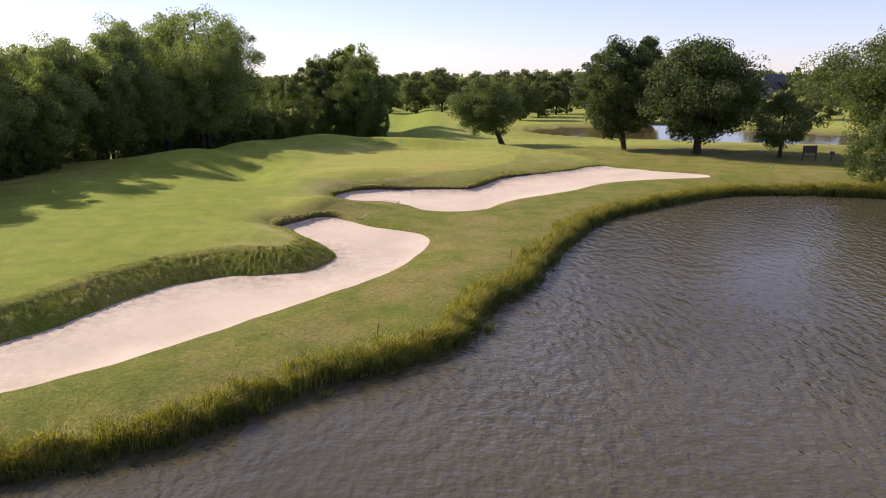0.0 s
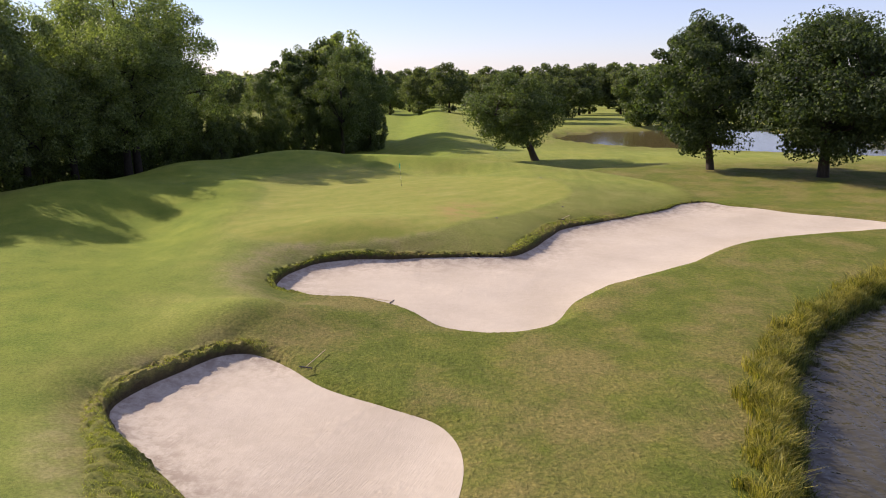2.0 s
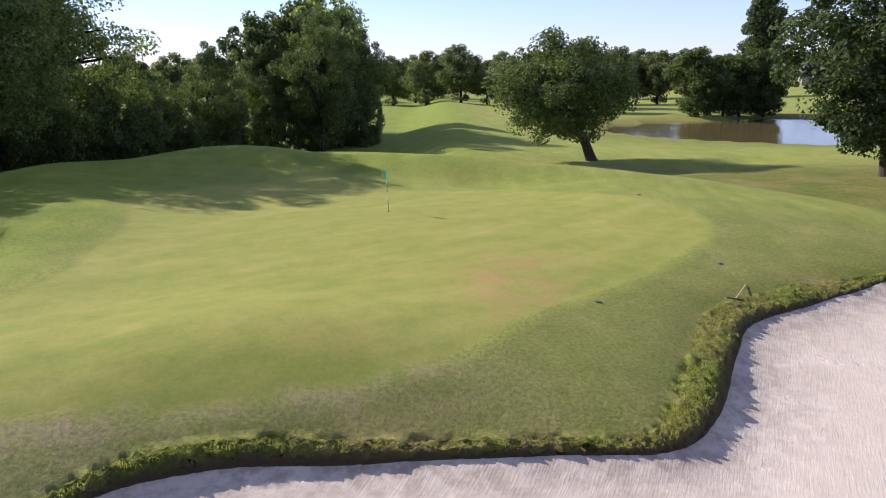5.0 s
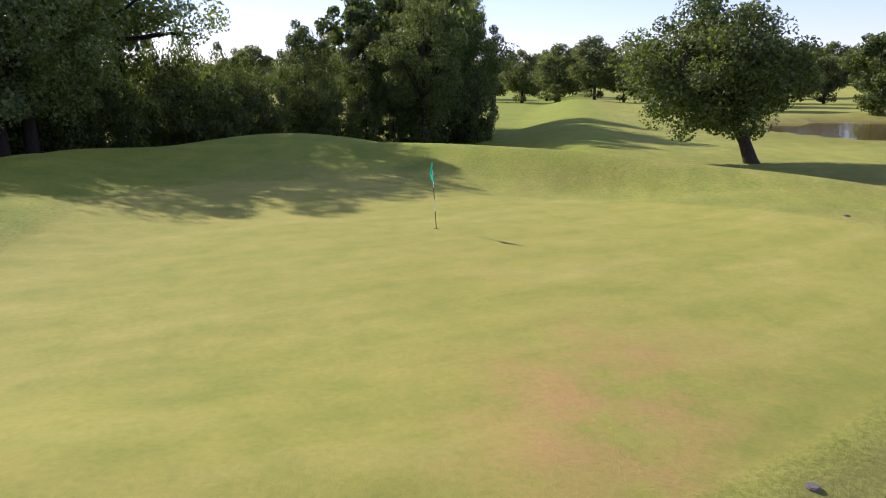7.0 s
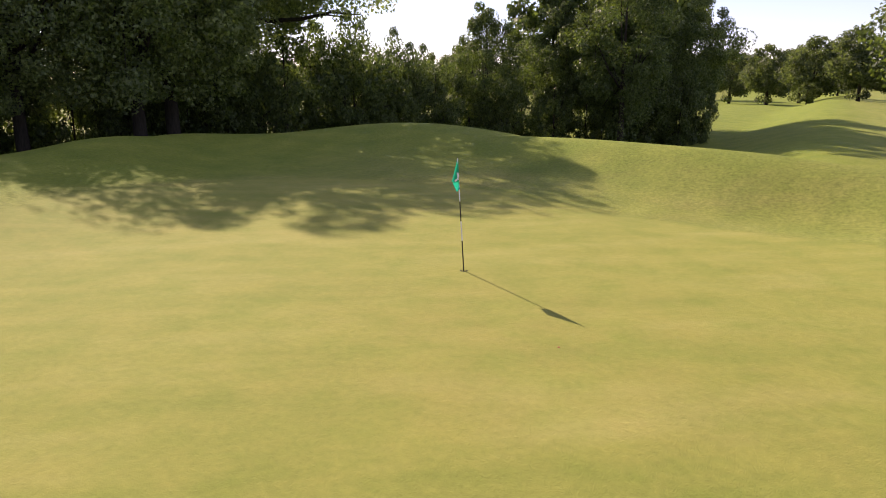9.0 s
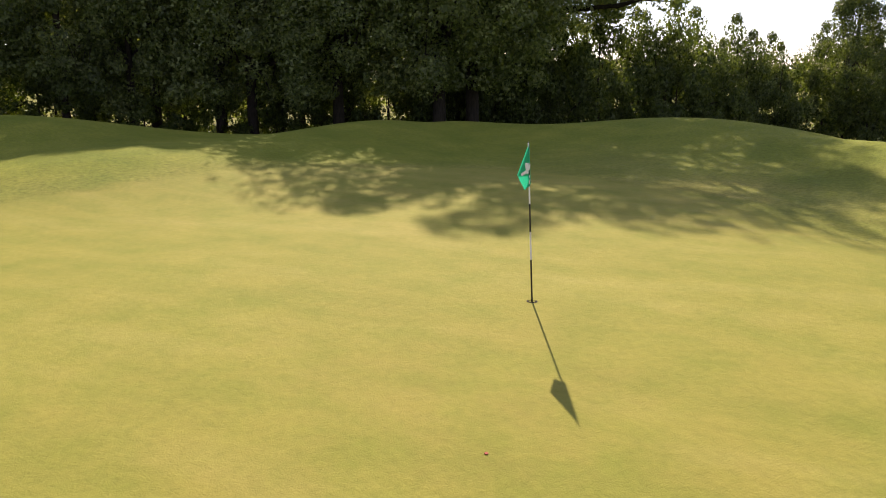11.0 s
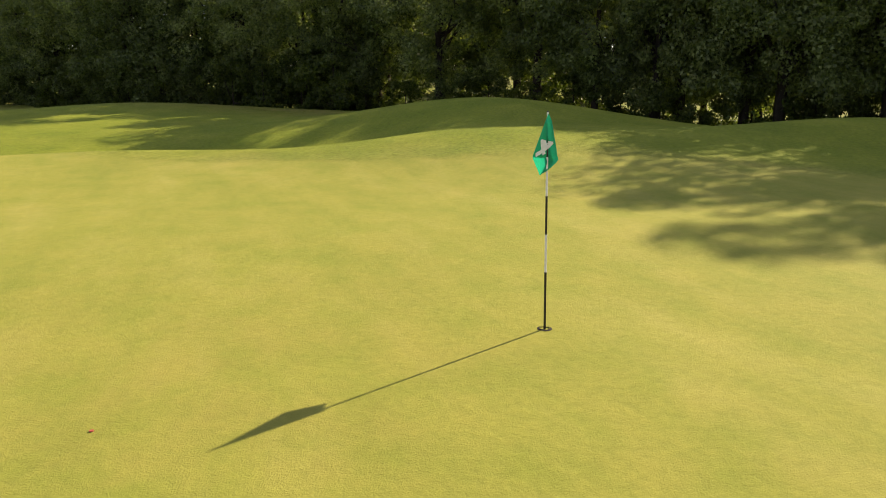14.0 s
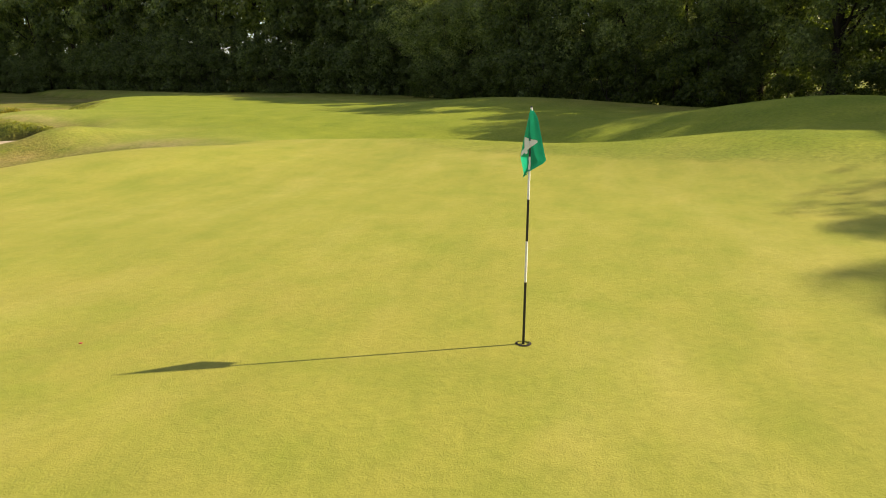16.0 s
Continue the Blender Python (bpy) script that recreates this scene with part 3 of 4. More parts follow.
def tree(name, seed, height, spread, bottom, trunk, clumps, count, size, leaves, bark, label, category="tree", lean=(0, 0), narrow=1.0, lobes=0.25, limbs=9, group="",
         droop=0.0, clump=0.24, square=2.0, boughs=()):
    """A tapered trunk with limbs and a crown of leaf clumps. bottom: height of the lowest leaves. lean: shift of the crown's middle. square: above 2 the crown is broad up to its top."""
    rng = np.random.default_rng(seed)
    root = new(name)
    root.empty_display_size = 0.5
    tagged(root, label, category, group)
    mid, half = (height + bottom) / 2, (height - bottom) / 2
    lx, ly = lean
    phase = rng.random(6) * 6.28
    # clumps on and within an uneven egg
    pts, rad = [], []
    while len(pts) < clumps:
        d = rng.normal(size=3)
        d /= np.linalg.norm(d)
        k = 0.35 + 0.65 * rng.random() ** 0.4
        az, el = math.atan2(d[1], d[0]), d[2]
        lobe = 1 + lobes * (math.sin(2 * az + phase[0]) * 0.5 + math.sin(3 * az + 4 * el + phase[1]) * 0.5 + math.sin(5 * az - 3 * el + phase[2]) * 0.35)
        w = 1 - 0.45 * max(0, el) ** 2 * (2.0 / square) - 0.25 * max(0, -el)
        w *= (1 - abs(el) ** square) ** (1 / square) / max(1e-6, math.sqrt(1 - el * el))
        q = np.array([d[0] * spread * narrow * lobe * k * w, d[1] * spread * lobe * k * w, d[2] * half * k * (1 + 0.5 * (lobe - 1))])
        pts.append(q + (lx, ly, mid))
        rad.append(spread * clump * (0.65 + 0.7 * rng.random()))
    pts, rad = np.array(pts), np.array(rad)
    pts[:, 2] = np.clip(pts[:, 2], bottom + 0.3 * rad, None)
    # some looser, wider sprays fill the gaps
    rad[::6] *= 1.35
    for bx, by, bz in boughs:
        for k in np.linspace(0.45, 1.0, 7):
            pts = np.vstack([pts, (bx * k + 1.3 * rng.normal(), by * k + 1.3 * rng.normal(), bz + 0.7 + 0.7 * rng.normal())])
            rad = np.append(rad, 1.3 + 0.9 * rng.random())
    part("crown", leaf_cloud("crown", pts, rad, count, size, rng, leaves, droop), leaves, root)
    # trunk
    bm = bmesh.new()
    fork = bottom + 0.35 * (height - bottom)
    f = fork / height
    spine = [Vector((lx * s ** 0.85 + 0.12 * trunk * math.sin(7 * s + phase[3]), ly * s ** 0.85, h)) for s, h in
             ((0.0, -0.4), (0.04, 0.15), (0.2, fork * 0.3), (0.5, fork * 0.65), (0.8, fork), (1.0, height * 0.86))]
    tube(bm, spine, [trunk * 1.6, trunk * 1.15, trunk * 0.92, trunk * 0.8, trunk * 0.55, 0.05], 10)
    order = rng.permutation(len(pts))
    for i in order[:limbs]:
        end = Vector(pts[i])
        s = 0.45 + 0.4 * rng.random()
        start = spine[2].lerp(spine[4], s)
        sag = Vector((0, 0, 0.12 * (end - start).length))
        way = [start, start.lerp(end, 0.33) - sag * 0.3, start.lerp(end, 0.67) + sag * 0.4, end]
        tube(bm, way, [trunk * 0.42, trunk * 0.30, trunk * 0.18, 0.03], 6)
        for j in rng.choice(len(pts), 3):
            tip = Vector(pts[j])
            if (tip - way[2]).length < spread * 0.9:
                tube(bm, [way[2], way[2].lerp(tip, 0.5) + Vector((0, 0, 0.2)), tip], [trunk * 0.15, trunk * 0.09, 0.02], 5)
    for bx, by, bz in boughs:
        start, end = spine[3], Vector((bx, by, bz))
        way = [start, start.lerp(end, 0.3) + Vector((0, 0, 0.9)), start.lerp(end, 0.6) + Vector((0, 0.5, 0.5)), start.lerp(end, 0.82) + Vector((0, -0.2, 0.5)), end]
        tube(bm, way, [trunk * 0.42, trunk * 0.33, trunk * 0.24, trunk * 0.14, 0.03], 7)
    part("trunk", bm, bark, root, smooth=True)
    return root


def stand(root, x, y, turn=0.0, scale=1.0):
    root.matrix_basis = Matrix.Translation((x, y, ground_z(x, y) - 0.05)) @ Matrix.Rotation(radians(turn), 4, 'Z') @ Matrix.Scale(scale, 4)
    return root


def again(root, x, y, turn, scale, tall=1.0):
    m = Matrix.Translation((x, y, ground_z(x, y) - 0.05)) @ Matrix.Rotation(radians(turn), 4, 'Z') @ Matrix.Diagonal((scale, scale, scale * tall, 1))
    one = copy_thing(root, Matrix())
    one.matrix_basis = m
    return one


# the single trees on the course
stand(tree("tree", 11, 11.4, 5.7, 1.9, 0.46, 180, 250, 0.20, LEAF, BARK, "leaning oak with a broad round crown on the fairway", lean=(-3.2, -0.6), limbs=12), 14.1, 121.0)
stand(tree("tree", 12, 16.4, 5.7, 2.0, 0.40, 200, 220, 0.25, LEAF_GREY, BARK, "tall grey-green tree with a forked crown beside the pond", lean=(-1.3, 0), lobes=0.3, limbs=11, square=2.4), 31.3, 104.0)
stand(tree("tree", 13, 16.0, 9.2, 2.1, 0.52, 270, 230, 0.26, LEAF_GREY, BARK, "broad dark oak with a low spreading crown", lobes=0.15, limbs=14, clump=0.2), 39.9, 96.3)
stand(tree("tree", 14, 8.3, 4.6, 1.3, 0.26, 110, 210, 0.18, LEAF, BARK, "small round tree with a short trunk on the pond bank", limbs=8), 49.0, 89.6)
stand(tree("tree", 15, 17.5, 11.8, 2.4, 0.45, 290, 330, 0.24, LEAF_PALE, BARK, "large feathery pale green tree on the pond bank", lobes=0.3, limbs=14, clump=0.22), 64.5, 84.5)
stand(tree("tree", 16, 7.5, 4.2, 0.2, 0.16, 90, 220, 0.19, LEAF_PALE, BARK, "bushy willow hanging over the water's edge", droop=0.8, limbs=8), 50.5, 67.3)

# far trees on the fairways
far_oak = stand(tree("tree", 21, 15.5, 6.8, 0.9, 0.40, 95, 150, 0.42, LEAF_HAZED, BARK_DARK, "distant round oak standing on a fairway", limbs=7, lobes=0.15, clump=0.27, group="far trees"), -3.0, 268.0)
far_low = stand(tree("tree", 22, 11.0, 5.6, 1.0, 0.32, 65, 160, 0.38, LEAF_HAZED, BARK_DARK, "distant low oak with a spreading crown", limbs=7, group="far trees"), 36.0, 222.0)
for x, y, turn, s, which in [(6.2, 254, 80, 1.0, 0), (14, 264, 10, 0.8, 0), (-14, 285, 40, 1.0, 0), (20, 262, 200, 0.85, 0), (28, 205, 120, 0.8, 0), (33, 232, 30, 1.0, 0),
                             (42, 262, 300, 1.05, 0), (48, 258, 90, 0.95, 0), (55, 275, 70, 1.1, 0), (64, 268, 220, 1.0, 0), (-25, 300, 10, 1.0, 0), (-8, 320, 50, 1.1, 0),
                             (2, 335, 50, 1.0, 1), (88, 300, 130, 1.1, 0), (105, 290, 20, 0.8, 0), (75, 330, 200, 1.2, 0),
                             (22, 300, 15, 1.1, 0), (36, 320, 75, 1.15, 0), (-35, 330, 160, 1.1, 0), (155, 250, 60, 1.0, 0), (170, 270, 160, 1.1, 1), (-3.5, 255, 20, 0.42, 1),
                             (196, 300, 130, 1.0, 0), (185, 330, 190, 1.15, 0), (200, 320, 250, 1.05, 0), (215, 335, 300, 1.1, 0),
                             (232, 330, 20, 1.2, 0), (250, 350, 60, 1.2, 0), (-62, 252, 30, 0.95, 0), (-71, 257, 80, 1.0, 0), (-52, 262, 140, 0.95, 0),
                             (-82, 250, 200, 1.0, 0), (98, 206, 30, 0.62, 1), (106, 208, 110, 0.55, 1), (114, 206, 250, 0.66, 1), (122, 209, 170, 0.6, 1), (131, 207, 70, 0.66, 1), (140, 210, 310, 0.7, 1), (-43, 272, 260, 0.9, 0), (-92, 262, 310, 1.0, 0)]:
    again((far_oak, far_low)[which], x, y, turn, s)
# trees behind the far pond
bank_tree = stand(tree("tree", 23, 13.2, 4.6, 0.4, 0.25, 80, 120, 0.36, LEAF_PALE, BARK_DARK, "grey-green willow standing behind the far pond", limbs=7, group="far pond trees"), 46.0, 187.0)
for x, y, turn, s, tall in [(53, 190, 90, 0.95, 0.95), (59, 192, 200, 1.0, 1.0), (60.5, 190, 30, 0.95, 0.9), (49.5, 189, 140, 0.9, 0.9), (56, 190, 250, 0.95, 0.92), (62, 193, 310, 0.9, 0.95)]:
    again(bank_tree, x, y, turn, s, tall)
stand(tree("poplar", 24, 23.5, 3.7, 0.8, 0.35, 230, 110, 0.42, LEAF_GREY, BARK_DARK, "tall slender poplar rising behind the far pond", lobes=0.15, limbs=6, clump=0.36), 61.8, 196.0)

# ---- the wood along the course ----
EDGE = smooth_loop([(-9, 152), (-14, 146), (-24, 140), (-29, 131), (-34, 122), (-37, 114), (-39, 104), (-41, 91), (-42, 79), (-43, 62), (-47, 42), (-53, 25), (-53, 5), (-45, -15),
                    (-40, -50), (-25, -85), (20, -105), (80, -100)], 16, False)
WOOD = "trees of the wood"
kinds = [tree("tree", 31, 16.5, 5.2, 3.0, 0.34, 115, 260, 0.18, LEAF_DARK, BARK_DARK, "tall dark oak in the wood's edge", limbs=10, group=WOOD, lobes=0.3),
         tree("tree", 32, 15.0, 4.6, 2.6, 0.30, 105, 260, 0.18, LEAF_DARK, BARK_DARK, "dark leafy tree in the wood's edge", limbs=10, group=WOOD, lobes=0.35),
         tree("tree", 33, 13.5, 4.8, 1.4, 0.26, 105, 260, 0.18, LEAF, BARK_DARK, "bushy green tree in the wood's edge", limbs=9, group=WOOD, lobes=0.3)]
inner = [tree("tree", 34, 16.0, 5.4, 6.0, 0.34, 80, 130, 0.36, LEAF_DARK, BARK_DARK, "tall dark tree inside the wood", limbs=7, group=WOOD, lobes=0.3),
         tree("tree", 35, 14.5, 5.0, 5.0, 0.30, 80, 130, 0.36, LEAF, BARK_DARK, "dense green tree inside the wood", limbs=7, group=WOOD, lobes=0.3)]
shrub = tree("shrub", 36, 3.4, 2.2, -1.0, 0.07, 40, 110, 0.16, LEAF_SHRUB, BARK_DARK, "leafy undergrowth shrub at the foot of the wood", "shrub", limbs=7, group="undergrowth")
hedge = tree("hedge_tree", 37, 7.8, 3.4, -1.2, 0.14, 80, 140, 0.19, LEAF, BARK_DARK, "bushy hedge tree between taller oaks", "tree", limbs=9, group="hedge trees", lobes=0.35)
stand(tree("tree", 38, 23.2, 10.4, 7.6, 0.60, 330, 200, 0.23, LEAF_DARK, BARK_DARK, "great old oak with long bare limbs above the hedge", limbs=18, lobes=0.2, clump=0.15, square=3.4,
           boughs=((10.9, 4.7, 10.3), (11.5, -2.0, 12.6), (8.0, 7.0, 10.4))), -38.2, 115.7)
big = stand(tree("tree", 39, 19.2, 7.4, 4.2, 0.46, 152, 275, 0.20, LEAF_DARK, BARK_DARK, "big dark oak with a broad crown beside the old oak", limbs=13, lobes=0.25, clump=0.2, square=2.9), -34.9, 109.6, 0, 1.03)
again(big, -35.0, 107.1, 130, 0.98)
again(big, -38.6, 101.8, 20, 0.86)
again(big, -41.0, 97.0, 250, 0.80)
again(big, -42.5, 104.4, 300, 0.85)
rng = np.random.default_rng(5)
length = np.concatenate([[0], np.cumsum(np.linalg.norm(np.diff(EDGE, axis=0), axis=1))])


def along(s, back):
    """The place s metres along the wood's edge and back metres into it."""
    x, y = np.interp(s, length, EDGE[:, 0]), np.interp(s, length, EDGE[:, 1])
    x2, y2 = np.interp(s + 1, length, EDGE[:, 0]), np.interp(s + 1, length, EDGE[:, 1])
    h = math.hypot(x2 - x, y2 - y) or 1
    return x + (y2 - y) / h * back, y - (x2 - x) / h * back


used = set()


def place(root, x, y, turn, s, tall=1.0):
    if root is not shrub:
        tall *= 1 + float(fall(x, y)) / ((8 if root is hedge else 15) * s)
    if root.name in used:
        again(root, x, y, turn, s, tall)
    else:
        used.add(root.name)
        root.matrix_basis = Matrix.Translation((x, y, ground_z(x, y) - 0.05)) @ Matrix.Rotation(radians(turn), 4, 'Z') @ Matrix.Diagonal((s, s, s * tall, 1))


def row(start, end, gap, back, deep, choice, size, tall=1.0, spread=0.25):
    """Trees in a loose row from start to end metres along the edge."""
    s = start
    while s < end:
        x, y = along(s, back + deep * rng.random())
        place(choice[int(rng.integers(len(choice)))], x, y, 360 * rng.random(), size + spread * rng.random(), tall)
        s += gap * (0.8 + 0.4 * rng.random())


copse = [tree("tree", 41, 16.5, 5.6, 1.6, 0.34, 130, 280, 0.18, LEAF, BARK_DARK, "dark green oak of the copse behind the green", limbs=10, group=WOOD, lobes=0.3, square=2.4),
         tree("tree", 42, 14.5, 5.0, 1.2, 0.30, 120, 280, 0.18, LEAF, BARK_DARK, "dense dark tree of the copse behind the green", limbs=10, group=WOOD, lobes=0.3)]
row(0, 19, 3.9, 1.0, 3.0, copse, 0.66)
for x, y, turn, s, k in ((-18.5, 168, 20, 0.90, 0), (-24.0, 166, 140, 0.86, 0), (-13.0, 166, 250, 0.98, 1), (-16.0, 160, 80, 0.85, 1), (-21.5, 158, 300, 0.85, 2)):
    place(copse[k % 2], x, y, turn, s)
row(3, 17, 7.0, 6.0, 2.0, inner, 0.85)
place(copse[1], -26.2, 138.8, 75, 0.72)
place(copse[0], -14.5, 143.0, 40, 0.84)
row(24, 36, 2.8, 0.5, 2.0, [hedge], 0.62, 1.0, 0.22)
row(36, 53, 2.6, 0.5, 2.0, [hedge], 0.84, 1.0, 0.2)
row(0, 24, 3.2, -0.4, 2.0, [hedge], 0.55)
row(64, 73, 3.5, 0.8, 2.5, kinds, 1.04, 1.0, 0.06)
row(73, 82, 4.0, 0.8, 3.0, kinds, 0.84, 1.0, 0.1)
row(82, 97, 4.2, 0.8, 3.0, kinds, 0.80, 1.0, 0.1)
row(97, 103, 4.4, 0.8, 3.0, kinds, 0.70, 1.0, 0.08)
row(103, 140, 4.2, 0.8, 3.0, kinds, 0.80, 1.0, 0.1)
row(62, 142, 10.0, 5.0, 3.0, inner, 0.70)
row(53, 140, 5.0, 1.0, 4.0, [hedge], 0.55, 0.9)
row(92, 142, 4.2, 0.5, 3.0, [hedge], 0.7, 1.0, 0.2)
row(26, 53, 3.4, 3.6, 2.0, [hedge], 0.75, 1.0, 0.2)
row(46, 58, 2.6, 1.5, 2.0, [hedge], 0.6, 1.0, 0.2)
row(143, 290, 5.5, 1.0, 4.0, inner, 1.1, 1.1)
# oaks added behind the wood only to block the bright sky in its gaps
used.add(far_low.name)
row(54, 138, 6.0, 36.0, 7.0, [far_low], 1.2, 1.0, 0.2)
row(138, 282, 3.4, -1.0, 3.0, [hedge], 1.0)
row(140, 282, 4.6, 3.0, 3.0, [hedge], 1.1)
row(292, length[-1], 9.0, 1.0, 4.0, inner, 1.1)
row(0, 150, 2.7, -0.4, 2.4, [shrub], 0.6, 1.0, 0.6)


# ---- distant woods on the horizon ----
def far_woods():
    rng = np.random.default_rng(8)
    pts, rad = [], []
    for _ in range(520):
        a = radians(-42 + 84 * rng.random())
        d = 420 + 260 * rng.random()
        x, y = math.sin(a) * d, math.cos(a) * d
        h = 9 + 7 * rng.random()
        z = ground_z(x, y)
        for k in range(5):
            pts.append((x + rng.normal() * 4, y + rng.normal() * 4, z + h * (0.15 + 0.17 * k)))
            rad.append(5.0)
    me = leaf_cloud("far_woods", np.array(pts), np.array(rad), 18, 2.6, rng, LEAF_HAZED)
    tagged(new("far_woods", me), "line of distant woods on the horizon, leaf colour paled as by haze", "woods", kind="stuff")


far_woods()


# ---- reeds along the pond ----
def blades(name, places, heights, widths, rng, material, bend=0.35, label="", category="grass"):
    """Tapered bent blades, each of two joined quads and a tip."""
    n = len(places)
    a = rng.random(n) * 2 * math.pi
    side = np.stack([np.cos(a), np.sin(a), np.zeros(n)], -1)
    b = rng.random(n) * 2 * math.pi
    tilt = np.stack([np.cos(b), np.sin(b), np.zeros(n)], -1) * (bend * (0.3 + rng.random(n)))[:, None]
    h, w = heights[:, None], widths[:, None]
    up = np.array([0, 0, 1.0])
    p0 = places
    p1 = places + up * h * 0.55 + tilt * h * 0.25
    p2 = places + up * h * (0.97 - 0.25 * bend) + tilt * h
    v = np.stack([p0 - side * w, p0 + side * w, p1 + side * w * 0.8, p1 - side * w * 0.8, p2], 1).reshape(-1, 3)
    base = np.arange(n) * 5
    faces = [(i, i + 1, i + 2, i + 3) for i in base.tolist()] + [(i + 3, i + 2, i + 4) for i in base.tolist()]
    me = mesh_of(name, v.tolist(), faces, material)
    return tagged(new(name, me), label, category, kind="stuff")


def shore_reeds():
    rng = np.random.default_rng(9)
    line = smooth_loop(SHORE[1:], 30, False)
    ln = np.concatenate([[0], np.cumsum(np.linalg.norm(np.diff(line, axis=0), axis=1))])
    n = 150000
    # tussocks: blades gather round centres
    cs = rng.random(1500) * ln[-1]
    co = rng.normal(-0.38, 0.38, 1500)
    ch = 0.42 + 0.5 * rng.random(1500) + 0.4 * (rng.random(1500) > 0.82) + 0.6 * step(84, 92, cs)
    k = rng.integers(0, 1500, n)
    s = cs[k] + rng.normal(0, 0.17, n)
    o = co[k] + rng.normal(0, 0.16, n)
    x, y = np.interp(s, ln, line[:, 0]), np.interp(s, ln, line[:, 1])
    x2, y2 = np.interp(s + 0.5, ln, line[:, 0]), np.interp(s + 0.5, ln, line[:, 1])
    h = np.hypot(x2 - x, y2 - y) + 1e-6
    x, y = x + (y2 - y) / h * o, y - (x2 - x) / h * o
    z = np.maximum(land(x, y), WATER_Z - 0.3) - 0.03
    tall, wide = ch[k] * (0.6 + 0.6 * rng.random(n)), 0.008 + 0.011 * rng.random(n)
    wet = land(x, y) < WATER_Z - 0.02 + 0.14 * rng.random(1500)[k]
    for name, pick, material, label in (("grass_fringe", ~wet, REED, "golden-green long grass along the top of the pond's bank"),
                                        ("reeds", wet, REED_DARK, "dark green reeds standing at the water's edge")):
        blades(name, np.stack([x, y, z], -1)[pick], (tall * (1 if name == "reeds" else 0.9))[pick], wide[pick], rng, material, 0.6, label, "reeds")


shore_reeds()


def bank_turf():
    """Coarse leafy turf that covers the bunker banks."""
    rng = np.random.default_rng(10)
    centres = []
    for (fine, out, base, rise, wide, high, steep), tries in zip(BANKS, (200000, 120000)):
        i = rng.integers(0, len(fine), tries)
        u = rng.random(tries) ** 0.8 * 1.15
        keep = (rng.random(tries) < np.maximum(high[i], 0.02) * np.clip(1.2 - u, 0, 0.55) / 0.55 * np.clip(wide[i] / wide.max() + 0.1, 0, 1)) & (u > 0.22 * steep[i])
        i, u = i[keep], u[keep]
        p = fine[i] + out[i] * (u * wide[i])[:, None] + rng.normal(0, 0.02, (len(i), 2))
        centres.append(np.stack([p[:, 0], p[:, 1], base[i] + rise[i] * bank_rise(np.clip(u, 0, 1), steep[i]) - 0.015], -1))
    c = np.concatenate(centres)
    clump = 0.55 + 0.9 * (0.5 + 0.5 * swell(c[:, 0], c[:, 1], 5.0, 0.7)).clip(0, 1.3)
    blades("bank_turf", c, (0.035 + 0.065 * rng.random(len(c))) * clump, 0.005 + 0.006 * rng.random(len(c)), rng, TUFT, 0.9,
           "coarse leafy turf covering the bunker banks", "grass")


bank_turf()


# ---- the hole: flagstick, flag and cup ----
WHITE, BLACK = plain("white_paint", (0.78, 0.78, 0.76), 0.35, 0, 0.05), plain("black_paint", (0.012, 0.012, 0.013), 0.35, 0, 0.2)
FLAG = cloth_material("flag_cloth", (0.002, 0.27, 0.17), (0.0, 0.55, 0.33))
NUMERAL = plain("white_print", (0.75, 0.77, 0.76), 0.7, 0, 0.05)
RIM = plain("cup_rim", (0.010, 0.008, 0.005), 0.95)
LINER = plain("cup_liner", (0.55, 0.55, 0.53), 0.5)
RED = plain("red_paint", (0.34, 0.065, 0.040), 0.85)
CUP = Vector((-2.9, 87.9, ground_z(-2.9, 87.9)))
POLE_TOP = Vector((-0.12, -0.05, 2.12))


def flag_point(u, v, front=0.0):
    """The limp cloth: u across from the pole (0) to its free side (1), v down it. It hangs in folds below the pole's head."""
    left = float(np.interp(v, (0, 0.70, 1.0), (0.0, 0.148, 0.066)))
    right = float(np.interp(v, (0, 0.12, 0.70, 0.79, 0.94, 1.0), (0.005, 0.035, 0.088, 0.098, 0.0, -0.060)))
    across = right - (left + right) * u
    fold = 0.012 * math.sin(u * 9.0 + v * 2.0) * v + 0.020 - 1.2 * max(across, 0) - 0.4 * max(-across, 0)
    return Vector((fold + front, across, 0.0)) + POLE_TOP * (1 - 0.006 - 0.272 * v) + Vector((0, 0, -0.02 * u))


